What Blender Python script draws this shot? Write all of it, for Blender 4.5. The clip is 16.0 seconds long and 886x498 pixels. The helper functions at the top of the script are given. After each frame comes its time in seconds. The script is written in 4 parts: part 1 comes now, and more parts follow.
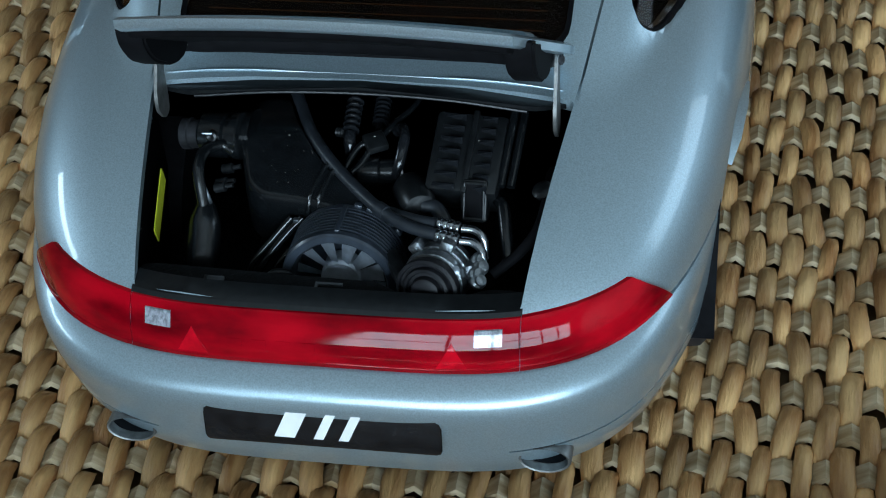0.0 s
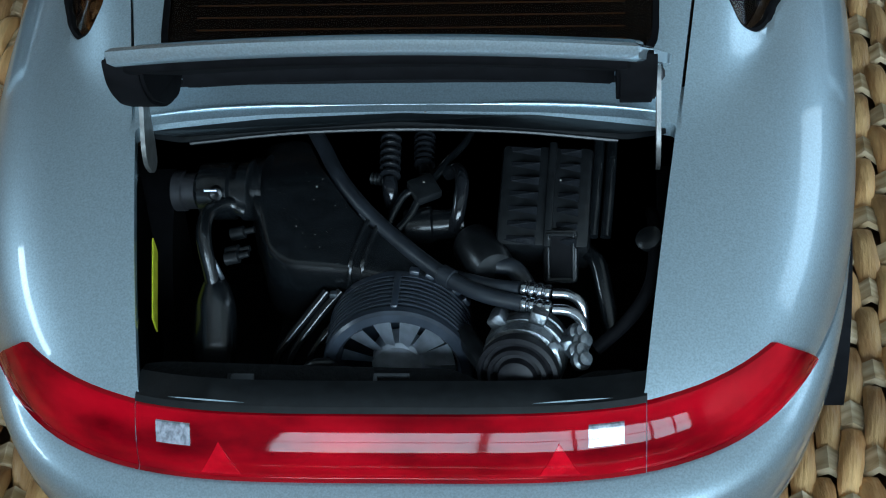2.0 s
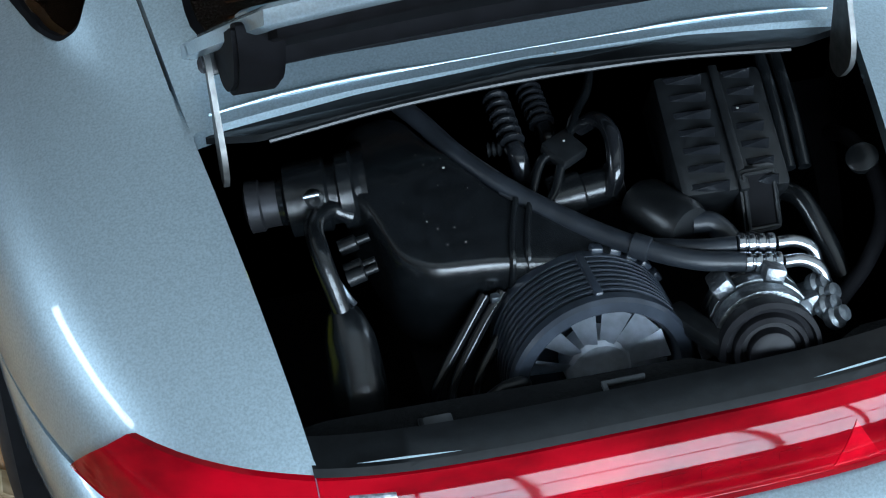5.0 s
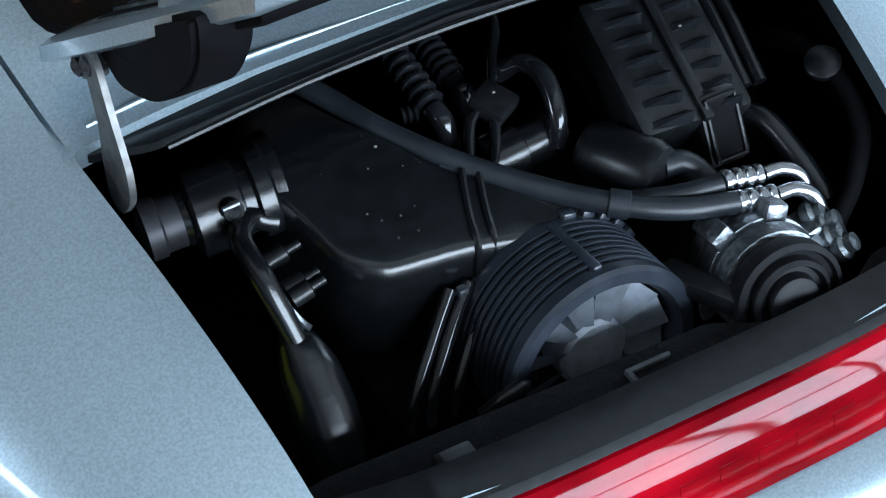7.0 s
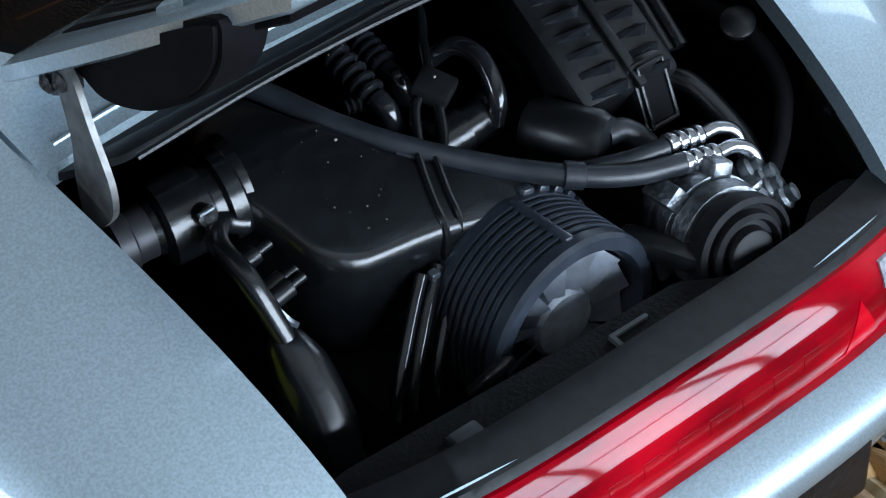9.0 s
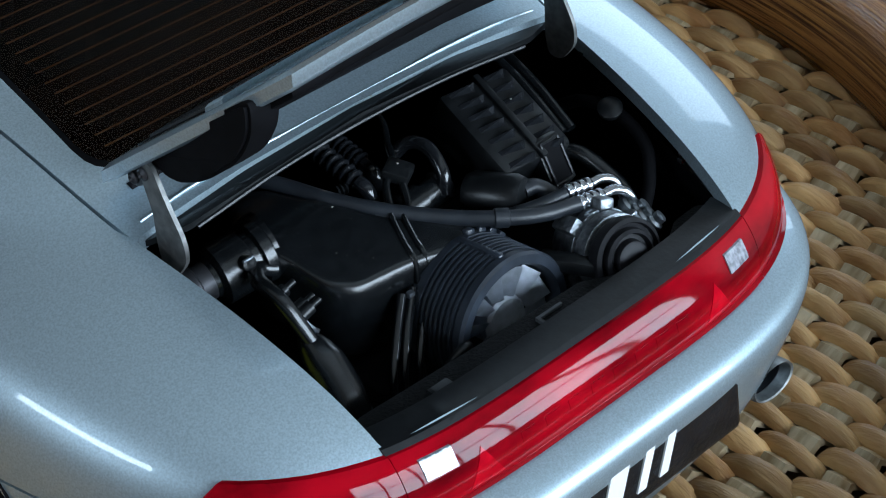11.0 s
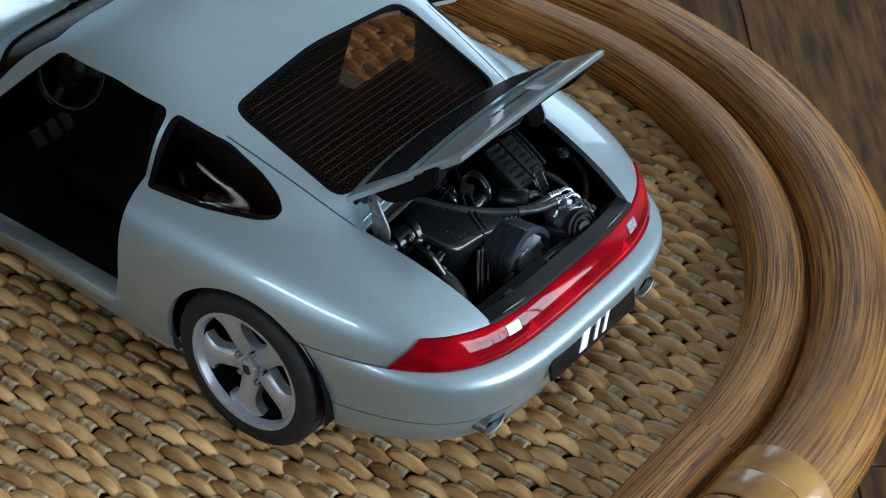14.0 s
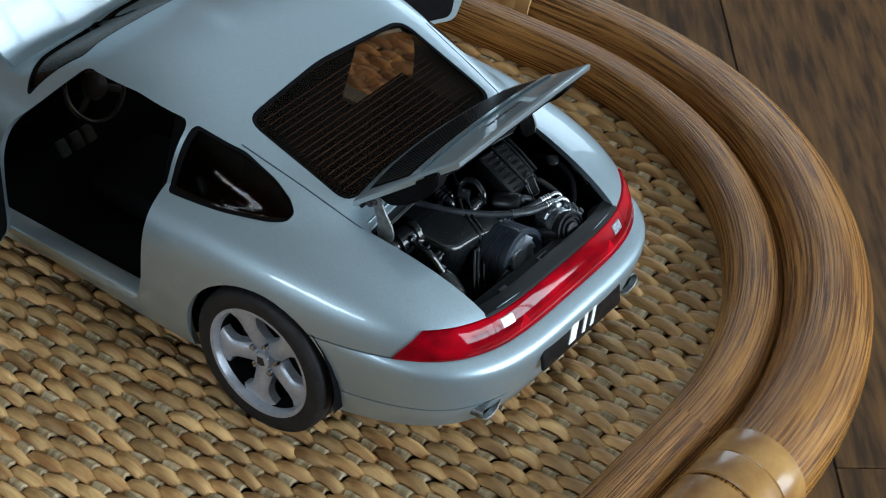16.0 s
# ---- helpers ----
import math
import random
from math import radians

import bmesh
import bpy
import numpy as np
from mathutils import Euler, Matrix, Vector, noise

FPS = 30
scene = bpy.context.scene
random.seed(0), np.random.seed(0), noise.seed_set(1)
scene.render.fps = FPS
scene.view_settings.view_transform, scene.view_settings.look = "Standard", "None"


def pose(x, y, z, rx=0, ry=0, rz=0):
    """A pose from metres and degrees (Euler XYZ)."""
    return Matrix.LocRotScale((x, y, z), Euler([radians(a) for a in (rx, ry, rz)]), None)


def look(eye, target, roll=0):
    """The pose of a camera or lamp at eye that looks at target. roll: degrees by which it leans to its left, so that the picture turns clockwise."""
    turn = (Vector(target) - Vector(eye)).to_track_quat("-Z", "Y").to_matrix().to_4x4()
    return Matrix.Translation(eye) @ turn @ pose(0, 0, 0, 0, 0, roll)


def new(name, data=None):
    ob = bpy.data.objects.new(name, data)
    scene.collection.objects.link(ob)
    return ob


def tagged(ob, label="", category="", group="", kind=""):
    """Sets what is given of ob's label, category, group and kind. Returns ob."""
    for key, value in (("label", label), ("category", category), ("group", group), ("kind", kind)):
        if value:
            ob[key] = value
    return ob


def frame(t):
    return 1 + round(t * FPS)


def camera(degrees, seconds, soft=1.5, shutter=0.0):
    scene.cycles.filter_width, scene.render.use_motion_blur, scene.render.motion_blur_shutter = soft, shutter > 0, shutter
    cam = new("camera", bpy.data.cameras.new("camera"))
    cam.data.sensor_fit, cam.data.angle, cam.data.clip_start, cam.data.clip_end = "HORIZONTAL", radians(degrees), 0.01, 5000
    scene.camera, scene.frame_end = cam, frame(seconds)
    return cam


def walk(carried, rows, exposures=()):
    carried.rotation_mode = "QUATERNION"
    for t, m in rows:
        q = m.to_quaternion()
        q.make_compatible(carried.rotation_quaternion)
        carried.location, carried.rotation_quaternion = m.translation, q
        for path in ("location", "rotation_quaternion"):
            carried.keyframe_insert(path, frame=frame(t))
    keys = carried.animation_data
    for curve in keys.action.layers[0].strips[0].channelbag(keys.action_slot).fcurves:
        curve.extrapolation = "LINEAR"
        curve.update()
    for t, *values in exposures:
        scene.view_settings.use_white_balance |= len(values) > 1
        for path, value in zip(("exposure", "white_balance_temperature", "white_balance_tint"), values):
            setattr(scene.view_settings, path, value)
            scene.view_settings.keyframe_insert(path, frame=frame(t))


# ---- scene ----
# All sizes below are written in metres of the full-size car and brought to the 1:18 model by S.
S = 1 / 18
LENS = 25.00
PATH = [  # seconds, eye, target, roll, in metres of the full-size car
    (0, (0.939, -3.754, 3.610), (0.616, -2.300, 2.275), -5.02),
    (0.5, (0.569, -3.692, 3.558), (0.345, -2.207, 2.238), -5.04),
    (1, (0.496, -3.231, 3.163), (0.273, -1.752, 1.835), -4.99),
    (1.5, (0.402, -3.090, 3.070), (0.217, -1.609, 1.739), -4.39),
    (2, (0.353, -3.049, 3.087), (0.196, -1.567, 1.752), -4.21),
    (2.5, (0.351, -3.058, 3.071), (0.195, -1.570, 1.744), -4.15),
    (3, (0.284, -2.607, 2.684), (0.145, -1.125, 1.348), -3.72),
    (3.5, (0.264, -2.549, 2.632), (0.133, -1.067, 1.295), -3.45),
    (4, (-0.056, -2.551, 2.635), (-0.045, -1.061, 1.301), -3.08),
    (4.5, (-0.445, -2.537, 2.614), (-0.228, -1.063, 1.280), -2.10),
    (4.7, (-0.533, -2.518, 2.600), (-0.268, -1.042, 1.277), -2.12),
    (6.8, (-0.984, -1.884, 2.351), (-0.271, -0.657, 0.942), 1.17),
    (7, (-1.010, -1.863, 2.347), (-0.253, -0.653, 0.946), 1.81),
    (7.5, (-1.060, -1.806, 2.348), (-0.206, -0.643, 0.963), 3.58),
    (8, (-1.069, -1.787, 2.349), (-0.196, -0.633, 0.968), 3.68),
    (8.5, (-1.141, -1.809, 2.333), (-0.270, -0.656, 0.951), 2.40),
    (9, (-1.281, -1.694, 2.341), (-0.282, -0.665, 0.948), 4.83),
    (9.2, (-1.298, -1.730, 2.339), (-0.264, -0.703, 0.970), 4.32),
    (11.3, (-2.071, -2.512, 2.829), (-0.956, -1.356, 1.637), -2.55),
    (11.5, (-2.200, -2.541, 2.899), (-1.070, -1.408, 1.700), -2.52),
    (12, (-2.668, -2.701, 3.275), (-1.494, -1.633, 2.058), -1.04),
    (12.5, (-2.865, -2.733, 3.439), (-1.674, -1.697, 2.211), -0.45),
    (13, (-3.637, -3.029, 4.059), (-2.389, -2.068, 2.827), 1.41),
    (13.5, (-4.171, -3.343, 4.548), (-2.909, -2.403, 3.314), 1.92),
    (14, (-4.648, -3.564, 5.016), (-3.376, -2.652, 3.772), 2.63),
    (14.5, (-4.879, -3.721, 5.199), (-3.600, -2.807, 3.961), 2.63),
    (15, (-5.162, -3.927, 5.437), (-3.880, -3.010, 4.205), 2.56),
    (15.5, (-5.147, -3.909, 5.407), (-3.865, -2.992, 4.177), 2.73),
    (16, (-5.058, -3.820, 5.318), (-3.772, -2.909, 4.087), 2.62),
]

EXPOSURE = [(0, -0.05, 5700, 3), (1, 0.05, 5600, 3), (2.5, 0.2, 5550, 2), (3.2, 0.4, 5600, 4), (4.7, 0.58, 5750, 8), (7, 0.62, 5900, 12), (9.2, 0.58, 5950, 14), (11.5, 0.22, 5850, 9), (13, 0.26, 6050, 8), (16, 0.32, 6150, 9)]
cam = camera(LENS, 16.0, 1.1)
walk(cam, [(t, look([v * S for v in eye], [v * S for v in aim], roll)) for t, eye, aim, roll in PATH], EXPOSURE)

# ---- light ----
world = bpy.data.worlds.new("world")
scene.world = world
world.use_nodes = True
wn = world.node_tree
sky = wn.nodes.new("ShaderNodeTexSky")
sky.sky_type, sky.sun_disc = "NISHITA", False
sky.sun_elevation, sky.sun_rotation = radians(40), radians(200)
wn.links.new(sky.outputs[0], wn.nodes["Background"].inputs[0])
wn.nodes["Background"].inputs[1].default_value = 0.10


def area_lamp(name, eye, aim, sx, sy, watts, colour):
    data = bpy.data.lights.new(name, "AREA")
    data.shape, data.size, data.size_y, data.energy, data.color = "RECTANGLE", sx * S, sy * S, watts, colour
    ob = new(name, data)
    ob.matrix_world = look([v * S for v in eye], [v * S for v in aim])
    return ob


area_lamp("rear_window_light", (11, -32, 9), (11, 0, 9), 35.5, 17.5, 54.0, (0.80, 0.93, 1.0))
area_lamp("left_window_light", (-33, 3, 13), (0, 3, 13), 17.5, 3.6, 7.5, (0.80, 0.93, 1.0))
# weak fill added from the right, where no window is known
area_lamp("right_fill_light", (33, 15, 13.5), (0, 15, 13.5), 25.5, 12.5, 8.0, (0.80, 0.93, 1.0))


# ---- materials ----
def material(name, colour, rough=0.5, metal=0.0, coat=0.0, vary=0.0, scale=40.0, bump=0.0, bump_scale=200.0, stretch=(1, 1, 1), second=None, per_piece=0.0, spec=0.5, flake=0.0, trans=0.0, ior=1.45):
    m = bpy.data.materials.new(name)
    m.use_nodes = True
    t = m.node_tree
    b = t.nodes["Principled BSDF"]
    b.inputs["Base Color"].default_value = (*colour, 1)
    b.inputs["Roughness"].default_value = rough
    b.inputs["Metallic"].default_value = metal
    b.inputs["Coat Weight"].default_value = coat
    b.inputs["Coat Roughness"].default_value = 0.04
    b.inputs["Specular IOR Level"].default_value = spec
    b.inputs["Transmission Weight"].default_value = trans
    b.inputs["IOR"].default_value = ior
    tc = t.nodes.new("ShaderNodeTexCoord")
    mp = t.nodes.new("ShaderNodeMapping")
    mp.inputs["Scale"].default_value = stretch
    t.links.new(tc.outputs["Object"], mp.inputs[0])
    if vary or second or per_piece:
        n = t.nodes.new("ShaderNodeTexNoise")
        n.inputs["Scale"].default_value, n.inputs["Detail"].default_value = scale, 6
        t.links.new(mp.outputs[0], n.inputs["Vector"])
        r = t.nodes.new("ShaderNodeValToRGB")
        dark = second or tuple(c * (1 - vary) for c in colour)
        light = colour if second else tuple(min(1, c * (1 + vary)) for c in colour)
        r.color_ramp.elements[0].position, r.color_ramp.elements[1].position = 0.35, 0.65
        r.color_ramp.elements[0].color, r.color_ramp.elements[1].color = (*dark, 1), (*light, 1)
        t.links.new(n.outputs["Fac"], r.inputs[0])
        out = r.outputs[0]
        if per_piece:
            info, geo = t.nodes.new("ShaderNodeObjectInfo"), t.nodes.new("ShaderNodeNewGeometry")
            add, fr = t.nodes.new("ShaderNodeMath"), t.nodes.new("ShaderNodeMath")
            fr.operation = "FRACT"
            t.links.new(info.outputs["Random"], add.inputs[0])
            t.links.new(geo.outputs["Random Per Island"], add.inputs[1])
            t.links.new(add.outputs[0], fr.inputs[0])
            hsv, mr = t.nodes.new("ShaderNodeHueSaturation"), t.nodes.new("ShaderNodeMapRange")
            mr.inputs["To Min"].default_value, mr.inputs["To Max"].default_value = 1 - per_piece, 1 + per_piece
            t.links.new(fr.outputs[0], mr.inputs[0])
            t.links.new(mr.outputs[0], hsv.inputs["Value"])
            t.links.new(out, hsv.inputs["Color"])
            out = hsv.outputs[0]
        t.links.new(out, b.inputs["Base Color"])
    if bump:
        n = t.nodes.new("ShaderNodeTexNoise")
        n.inputs["Scale"].default_value, n.inputs["Detail"].default_value = bump_scale, 5
        t.links.new(mp.outputs[0], n.inputs["Vector"])
        bp = t.nodes.new("ShaderNodeBump")
        bp.inputs["Strength"].default_value, bp.inputs["Distance"].default_value = bump, 0.0006
        t.links.new(n.outputs["Fac"], bp.inputs["Height"])
        t.links.new(bp.outputs[0], b.inputs["Normal"])
    return m


PAINT = material("silver_paint", (0.41, 0.51, 0.57), 0.44, 0.70, 0.9, vary=0.12, scale=5000)
BLACK = material("black_plastic", (0.008, 0.009, 0.010), 0.34, spec=0.6, vary=0.3, scale=900, bump=0.05, bump_scale=1500)
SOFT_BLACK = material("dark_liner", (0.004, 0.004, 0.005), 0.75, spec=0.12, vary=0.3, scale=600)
RUBBER = material("tyre_rubber", (0.015, 0.015, 0.017), 0.6, vary=0.3, scale=700)
ALLOY = material("silver_alloy", (0.50, 0.53, 0.60), 0.36, 0.45, vary=0.08, scale=900)
CHROME = material("bright_metal", (0.45, 0.47, 0.50), 0.24, 1.0, vary=0.1, scale=900)
RED = material("red_lens", (0.44, 0.001, 0.010), 0.04, scale=130, spec=0.38, stretch=(0.6, 1, 1.6), second=(0.11, 0.0002, 0.003))
CLEAR = material("clear_lens", (0.40, 0.41, 0.46), 0.10, 0.3, 1.0, vary=0.4, scale=2600, stretch=(1, 1, 0.3))
# the brown in this glass colour imitates dark brown reflections
GLASS = material("brown_glass", (0.36, 0.23, 0.14), 0.01, trans=1.0, ior=1.2)
BLACK_SATIN = material("satin_black", (0.005, 0.006, 0.007), 0.25, spec=0.9, vary=0.3, scale=700, bump=0.04, bump_scale=1800)
BLACK_GLOSS = material("gloss_black", (0.010, 0.011, 0.013), 0.15, spec=0.9, vary=0.3, scale=700)
FANBLACK = material("fan_black", (0.030, 0.037, 0.050), 0.30, spec=0.9, vary=0.2, scale=700)
HOSE = material("hose_rubber", (0.015, 0.018, 0.023), 0.40, spec=0.7, vary=0.25, scale=600, bump=0.05, bump_scale=1500)
LINER = material("bay_liner", (0.003, 0.003, 0.004), 0.6, spec=0.15, vary=0.3, scale=600)
STEEL = material("dull_steel", (0.30, 0.33, 0.37), 0.35, 0.9, vary=0.15, scale=900)
CAST = material("cast_metal", (0.27, 0.29, 0.31), 0.33, 0.9, vary=0.3, scale=1600, bump=0.22, bump_scale=2500)
FANMETAL = material("fan_metal", (0.46, 0.50, 0.56), 0.36, 0.5, vary=0.15, scale=900)
ARM = material("hinge_metal", (0.17, 0.17, 0.165), 0.45, 0.7, vary=0.25, scale=900)
SHELF_BLACK = material("grained_black", (0.004, 0.0045, 0.005), 0.6, spec=0.2, vary=0.4, scale=1600, bump=0.25, bump_scale=2600)
PULLEY = material("pulley_black", (0.010, 0.010, 0.012), 0.5, spec=0.3, vary=0.3, scale=900)
CARPET = material("brown_carpet", (0.035, 0.020, 0.010), 0.95, spec=0.1, vary=0.4, scale=1500, bump=0.5, bump_scale=3000)
PAD = material("grey_pad", (0.06, 0.065, 0.07), 0.5, vary=0.2, scale=600)
DISC = material("dark_metal", (0.05, 0.05, 0.055), 0.45, 0.6, vary=0.2, scale=600)
PLATE = material("plate_black", (0.010, 0.010, 0.011), 0.25, vary=0.3, scale=500, bump=0.2, bump_scale=1500)
DUST = material("dust", (0.34, 0.33, 0.29), 0.9, vary=0.1, scale=900)
WIRE = material("heating_wire", (0.45, 0.27, 0.13), 0.5, vary=0.1, scale=900)
RED_BRIGHT = material("red_facet", (0.50, 0.0015, 0.012), 0.05, scale=600, vary=0.2, spec=0.38)
UNDER = material("under_weave", (0.20, 0.125, 0.06), 0.7, vary=0.3, scale=150)
BINDING = material("tan_binding", (0.50, 0.27, 0.085), 0.25, 0.0, 0.3, scale=120, bump=0.2, bump_scale=300, second=(0.30, 0.135, 0.036), per_piece=0.15)
GROUT = material("dark_grout", (0.03, 0.022, 0.015), 0.7, vary=0.2, scale=30)
YELLOW = material("yellow_sticker", (0.6, 0.62, 0.03), 0.5, vary=0.1, scale=500)
WHITE = material("white_print", (0.85, 0.85, 0.85), 0.5, vary=0.04, scale=400)
REED = material("dried_reed", (0.76, 0.48, 0.205), 0.42, scale=95, bump=0.8, bump_scale=520, stretch=(3.4, 0.55, 1), second=(0.33, 0.155, 0.050), per_piece=0.36)
STAKE = material("pale_stake", (0.66, 0.54, 0.35), 0.55, vary=0.3, scale=200, bump=0.3, bump_scale=500, stretch=(0.6, 3, 1), second=(0.33, 0.22, 0.10), per_piece=0.2)
RATTAN = material("lacquered_rattan", (0.33, 0.155, 0.045), 0.26, 0.0, 0.0, spec=0.5, scale=60, bump=0.25, bump_scale=90, second=(0.15, 0.055, 0.014))
def cane_material():
    m = bpy.data.materials["lacquered_rattan"]
    t = m.node_tree
    b = t.nodes["Principled BSDF"]
    tc = t.nodes.new("ShaderNodeTexCoord")
    mp = t.nodes.new("ShaderNodeMapping")
    mp.inputs["Scale"].default_value = (0.9, 48, 1)
    t.links.new(tc.outputs["UV"], mp.inputs[0])
    fine = t.nodes.new("ShaderNodeTexNoise")
    fine.inputs["Scale"].default_value, fine.inputs["Detail"].default_value, fine.inputs["Roughness"].default_value = 1.6, 8, 0.7
    t.links.new(mp.outputs[0], fine.inputs["Vector"])
    broad = t.nodes.new("ShaderNodeTexNoise")
    broad.inputs["Scale"].default_value, broad.inputs["Detail"].default_value = 30, 4
    t.links.new(tc.outputs["Object"], broad.inputs["Vector"])
    r = t.nodes.new("ShaderNodeValToRGB")
    r.color_ramp.elements[0].position, r.color_ramp.elements[1].position = 0.43, 0.56
    r.color_ramp.elements[0].color, r.color_ramp.elements[1].color = (0.085, 0.027, 0.005, 1), (0.52, 0.235, 0.052, 1)
    t.links.new(fine.outputs["Fac"], r.inputs[0])
    mix = t.nodes.new("ShaderNodeMix")
    mix.data_type = "RGBA"
    mix.inputs[7].default_value = (0.27, 0.105, 0.022, 1)
    mr = t.nodes.new("ShaderNodeMapRange")
    mr.inputs["From Min"].default_value, mr.inputs["From Max"].default_value, mr.inputs["To Max"].default_value = 0.45, 0.75, 0.6
    t.links.new(broad.outputs["Fac"], mr.inputs[0])
    t.links.new(mr.outputs[0], mix.inputs[0])
    t.links.new(r.outputs[0], mix.inputs[6])
    t.links.new(mix.outputs[2], b.inputs["Base Color"])
    bp = t.nodes.new("ShaderNodeBump")
    bp.inputs["Strength"].default_value, bp.inputs["Distance"].default_value = 0.8, 0.0005
    t.links.new(fine.outputs["Fac"], bp.inputs["Height"])
    t.links.new(bp.outputs[0], b.inputs["Normal"])


cane_material()
FLOOR = material("brown_floor_tile", (0.165, 0.080, 0.028), 0.55, 0.0, 0.0, scale=16, bump=0.35, bump_scale=60, stretch=(1, 8, 1), second=(0.050, 0.026, 0.012), per_piece=0.2, spec=0.15)
CEILING = material("white_ceiling", (0.52, 0.52, 0.50), 0.9, vary=0.03, scale=2)
WOOD_WALL = material("brown_wall", (0.17, 0.105, 0.06), 0.6, vary=0.25, scale=6, stretch=(1, 1, 0.1))
WALL = material("plain_wall", (0.36, 0.35, 0.33), 0.8, vary=0.04, scale=2)


# ---- helpers for shapes ----
def mesh_object(name, mesh, mats, parent=None, label="", smooth=True):
    mesh.transform(Matrix.Scale(S, 4))
    for m in mats if isinstance(mats, (list, tuple)) else [mats]:
        mesh.materials.append(m)
    if smooth:
        mesh.shade_smooth()
        mesh.set_sharp_from_angle(angle=radians(38))
    ob = new(name, mesh)
    if parent:
        ob.parent = parent
    return tagged(ob, label)


def part(name, bm, mat, parent=None, label="", smooth=True):
    bmesh.ops.recalc_face_normals(bm, faces=bm.faces)
    me = bpy.data.meshes.new(name)
    bm.to_mesh(me)
    bm.free()
    return mesh_object(name, me, mat, parent, label, smooth)


def thing(name, label, category, group="", kind=""):
    return tagged(new(name), label, category, group, kind)


def box_bm(sx, sy, sz, m=None, bevel=0.0, seg=2, bm=None):
    own = bm or bmesh.new()
    made = bmesh.ops.create_cube(own, size=1, matrix=(m or Matrix()) @ Matrix.Diagonal((sx, sy, sz, 1)))
    if bevel:
        edges = list({e for v in made["verts"] for e in v.link_edges})
        bmesh.ops.bevel(own, geom=edges, offset=bevel, segments=seg, affect="EDGES", profile=0.5)
    return own


def lathe(profile, seg=32, m=None, bm=None, capped=True):
    """Profile of (radius, height) turned about z."""
    own = bm or bmesh.new()
    rings = []
    for r, h in profile:
        rings.append([own.verts.new((m or Matrix()) @ Vector((r * math.cos(2 * math.pi * k / seg), r * math.sin(2 * math.pi * k / seg), h))) for k in range(seg)])
    for a, b in zip(rings, rings[1:]):
        for k in range(seg):
            own.faces.new((a[k], a[(k + 1) % seg], b[(k + 1) % seg], b[k]))
    for ring, r in ((rings[0], profile[0][0]), (rings[-1], profile[-1][0])):
        if r > 1e-5 and capped:
            own.faces.new(ring)
    return own


def smooth_path(points, n):
    """Catmull-Rom through the points."""
    p = [Vector(q) for q in points]
    p = [2 * p[0] - p[1]] + p + [2 * p[-1] - p[-2]]
    out = []
    for k in range(1, len(p) - 2):
        for j in range(n):
            t = j / n
            a, b, c, d = p[k - 1], p[k], p[k + 1], p[k + 2]
            out.append(0.5 * (2 * b + (c - a) * t + (2 * a - 5 * b + 4 * c - d) * t * t + (3 * b - a - 3 * c + d) * t ** 3))
    out.append(p[-2])
    return out


def tube(points, radius, seg=12, n=8, bm=None, closed=False, ripple=None):
    """A hose along a smooth path. radius: number or function of 0..1."""
    own = bm or bmesh.new()
    path = [Vector(q) for q in points] if closed else smooth_path(points, n)
    rings, up = [], None
    for k, q in enumerate(path):
        if closed:
            d = (path[(k + 1) % len(path)] - path[k - 1]).normalized()
        else:
            d = (path[min(k + 1, len(path) - 1)] - path[max(k - 1, 0)]).normalized()
        if up is None:
            up = d.orthogonal().normalized() if not closed else Vector((0, 0, 1))
        side = d.cross(up).normalized()
        up = side.cross(d).normalized()
        r = radius(k / (len(path) - 1)) if callable(radius) else radius
        rings.append([own.verts.new(q + r * (math.cos(2 * math.pi * j / seg) * side + math.sin(2 * math.pi * j / seg) * up)) for j in range(seg)])
    pairs = list(zip(rings, rings[1:])) + ([(rings[-1], rings[0])] if closed else [])
    for a, b in pairs:
        for j in range(seg):
            own.faces.new((a[j], a[(j + 1) % seg], b[(j + 1) % seg], b[j]))
    if not closed:
        own.faces.new(rings[0])
        own.faces.new(rings[-1])
    return own


def prism(outline, axis, lo, hi):
    """A solid with the outline (2D) drawn across the axis, from lo to hi."""
    bm = bmesh.new()
    def at(p, h):
        return {"x": (h, p[0], p[1]), "y": (p[0], h, p[1]), "z": (p[0], p[1], h)}[axis]
    a = [bm.verts.new(at(p, lo)) for p in outline]
    b = [bm.verts.new(at(p, hi)) for p in outline]
    bm.faces.new(a)
    bm.faces.new(b)
    for k in range(len(a)):
        bm.faces.new((a[k], a[(k + 1) % len(a)], b[(k + 1) % len(a)], b[k]))
    bmesh.ops.recalc_face_normals(bm, faces=bm.faces)
    return bm


def round_outline(points, r, n=5):
    """The 2D outline with its corners rounded."""
    out = []
    for k, p in enumerate(points):
        p = Vector(p)
        a, b = Vector(points[k - 1]), Vector(points[(k + 1) % len(points)])
        d = min(r, (a - p).length * 0.45, (b - p).length * 0.45)
        s, e = p + (a - p).normalized() * d, p + (b - p).normalized() * d
        for j in range(n + 1):
            t = j / n
            out.append(tuple((1 - t) ** 2 * s + 2 * t * (1 - t) * p + t * t * e))
    return out


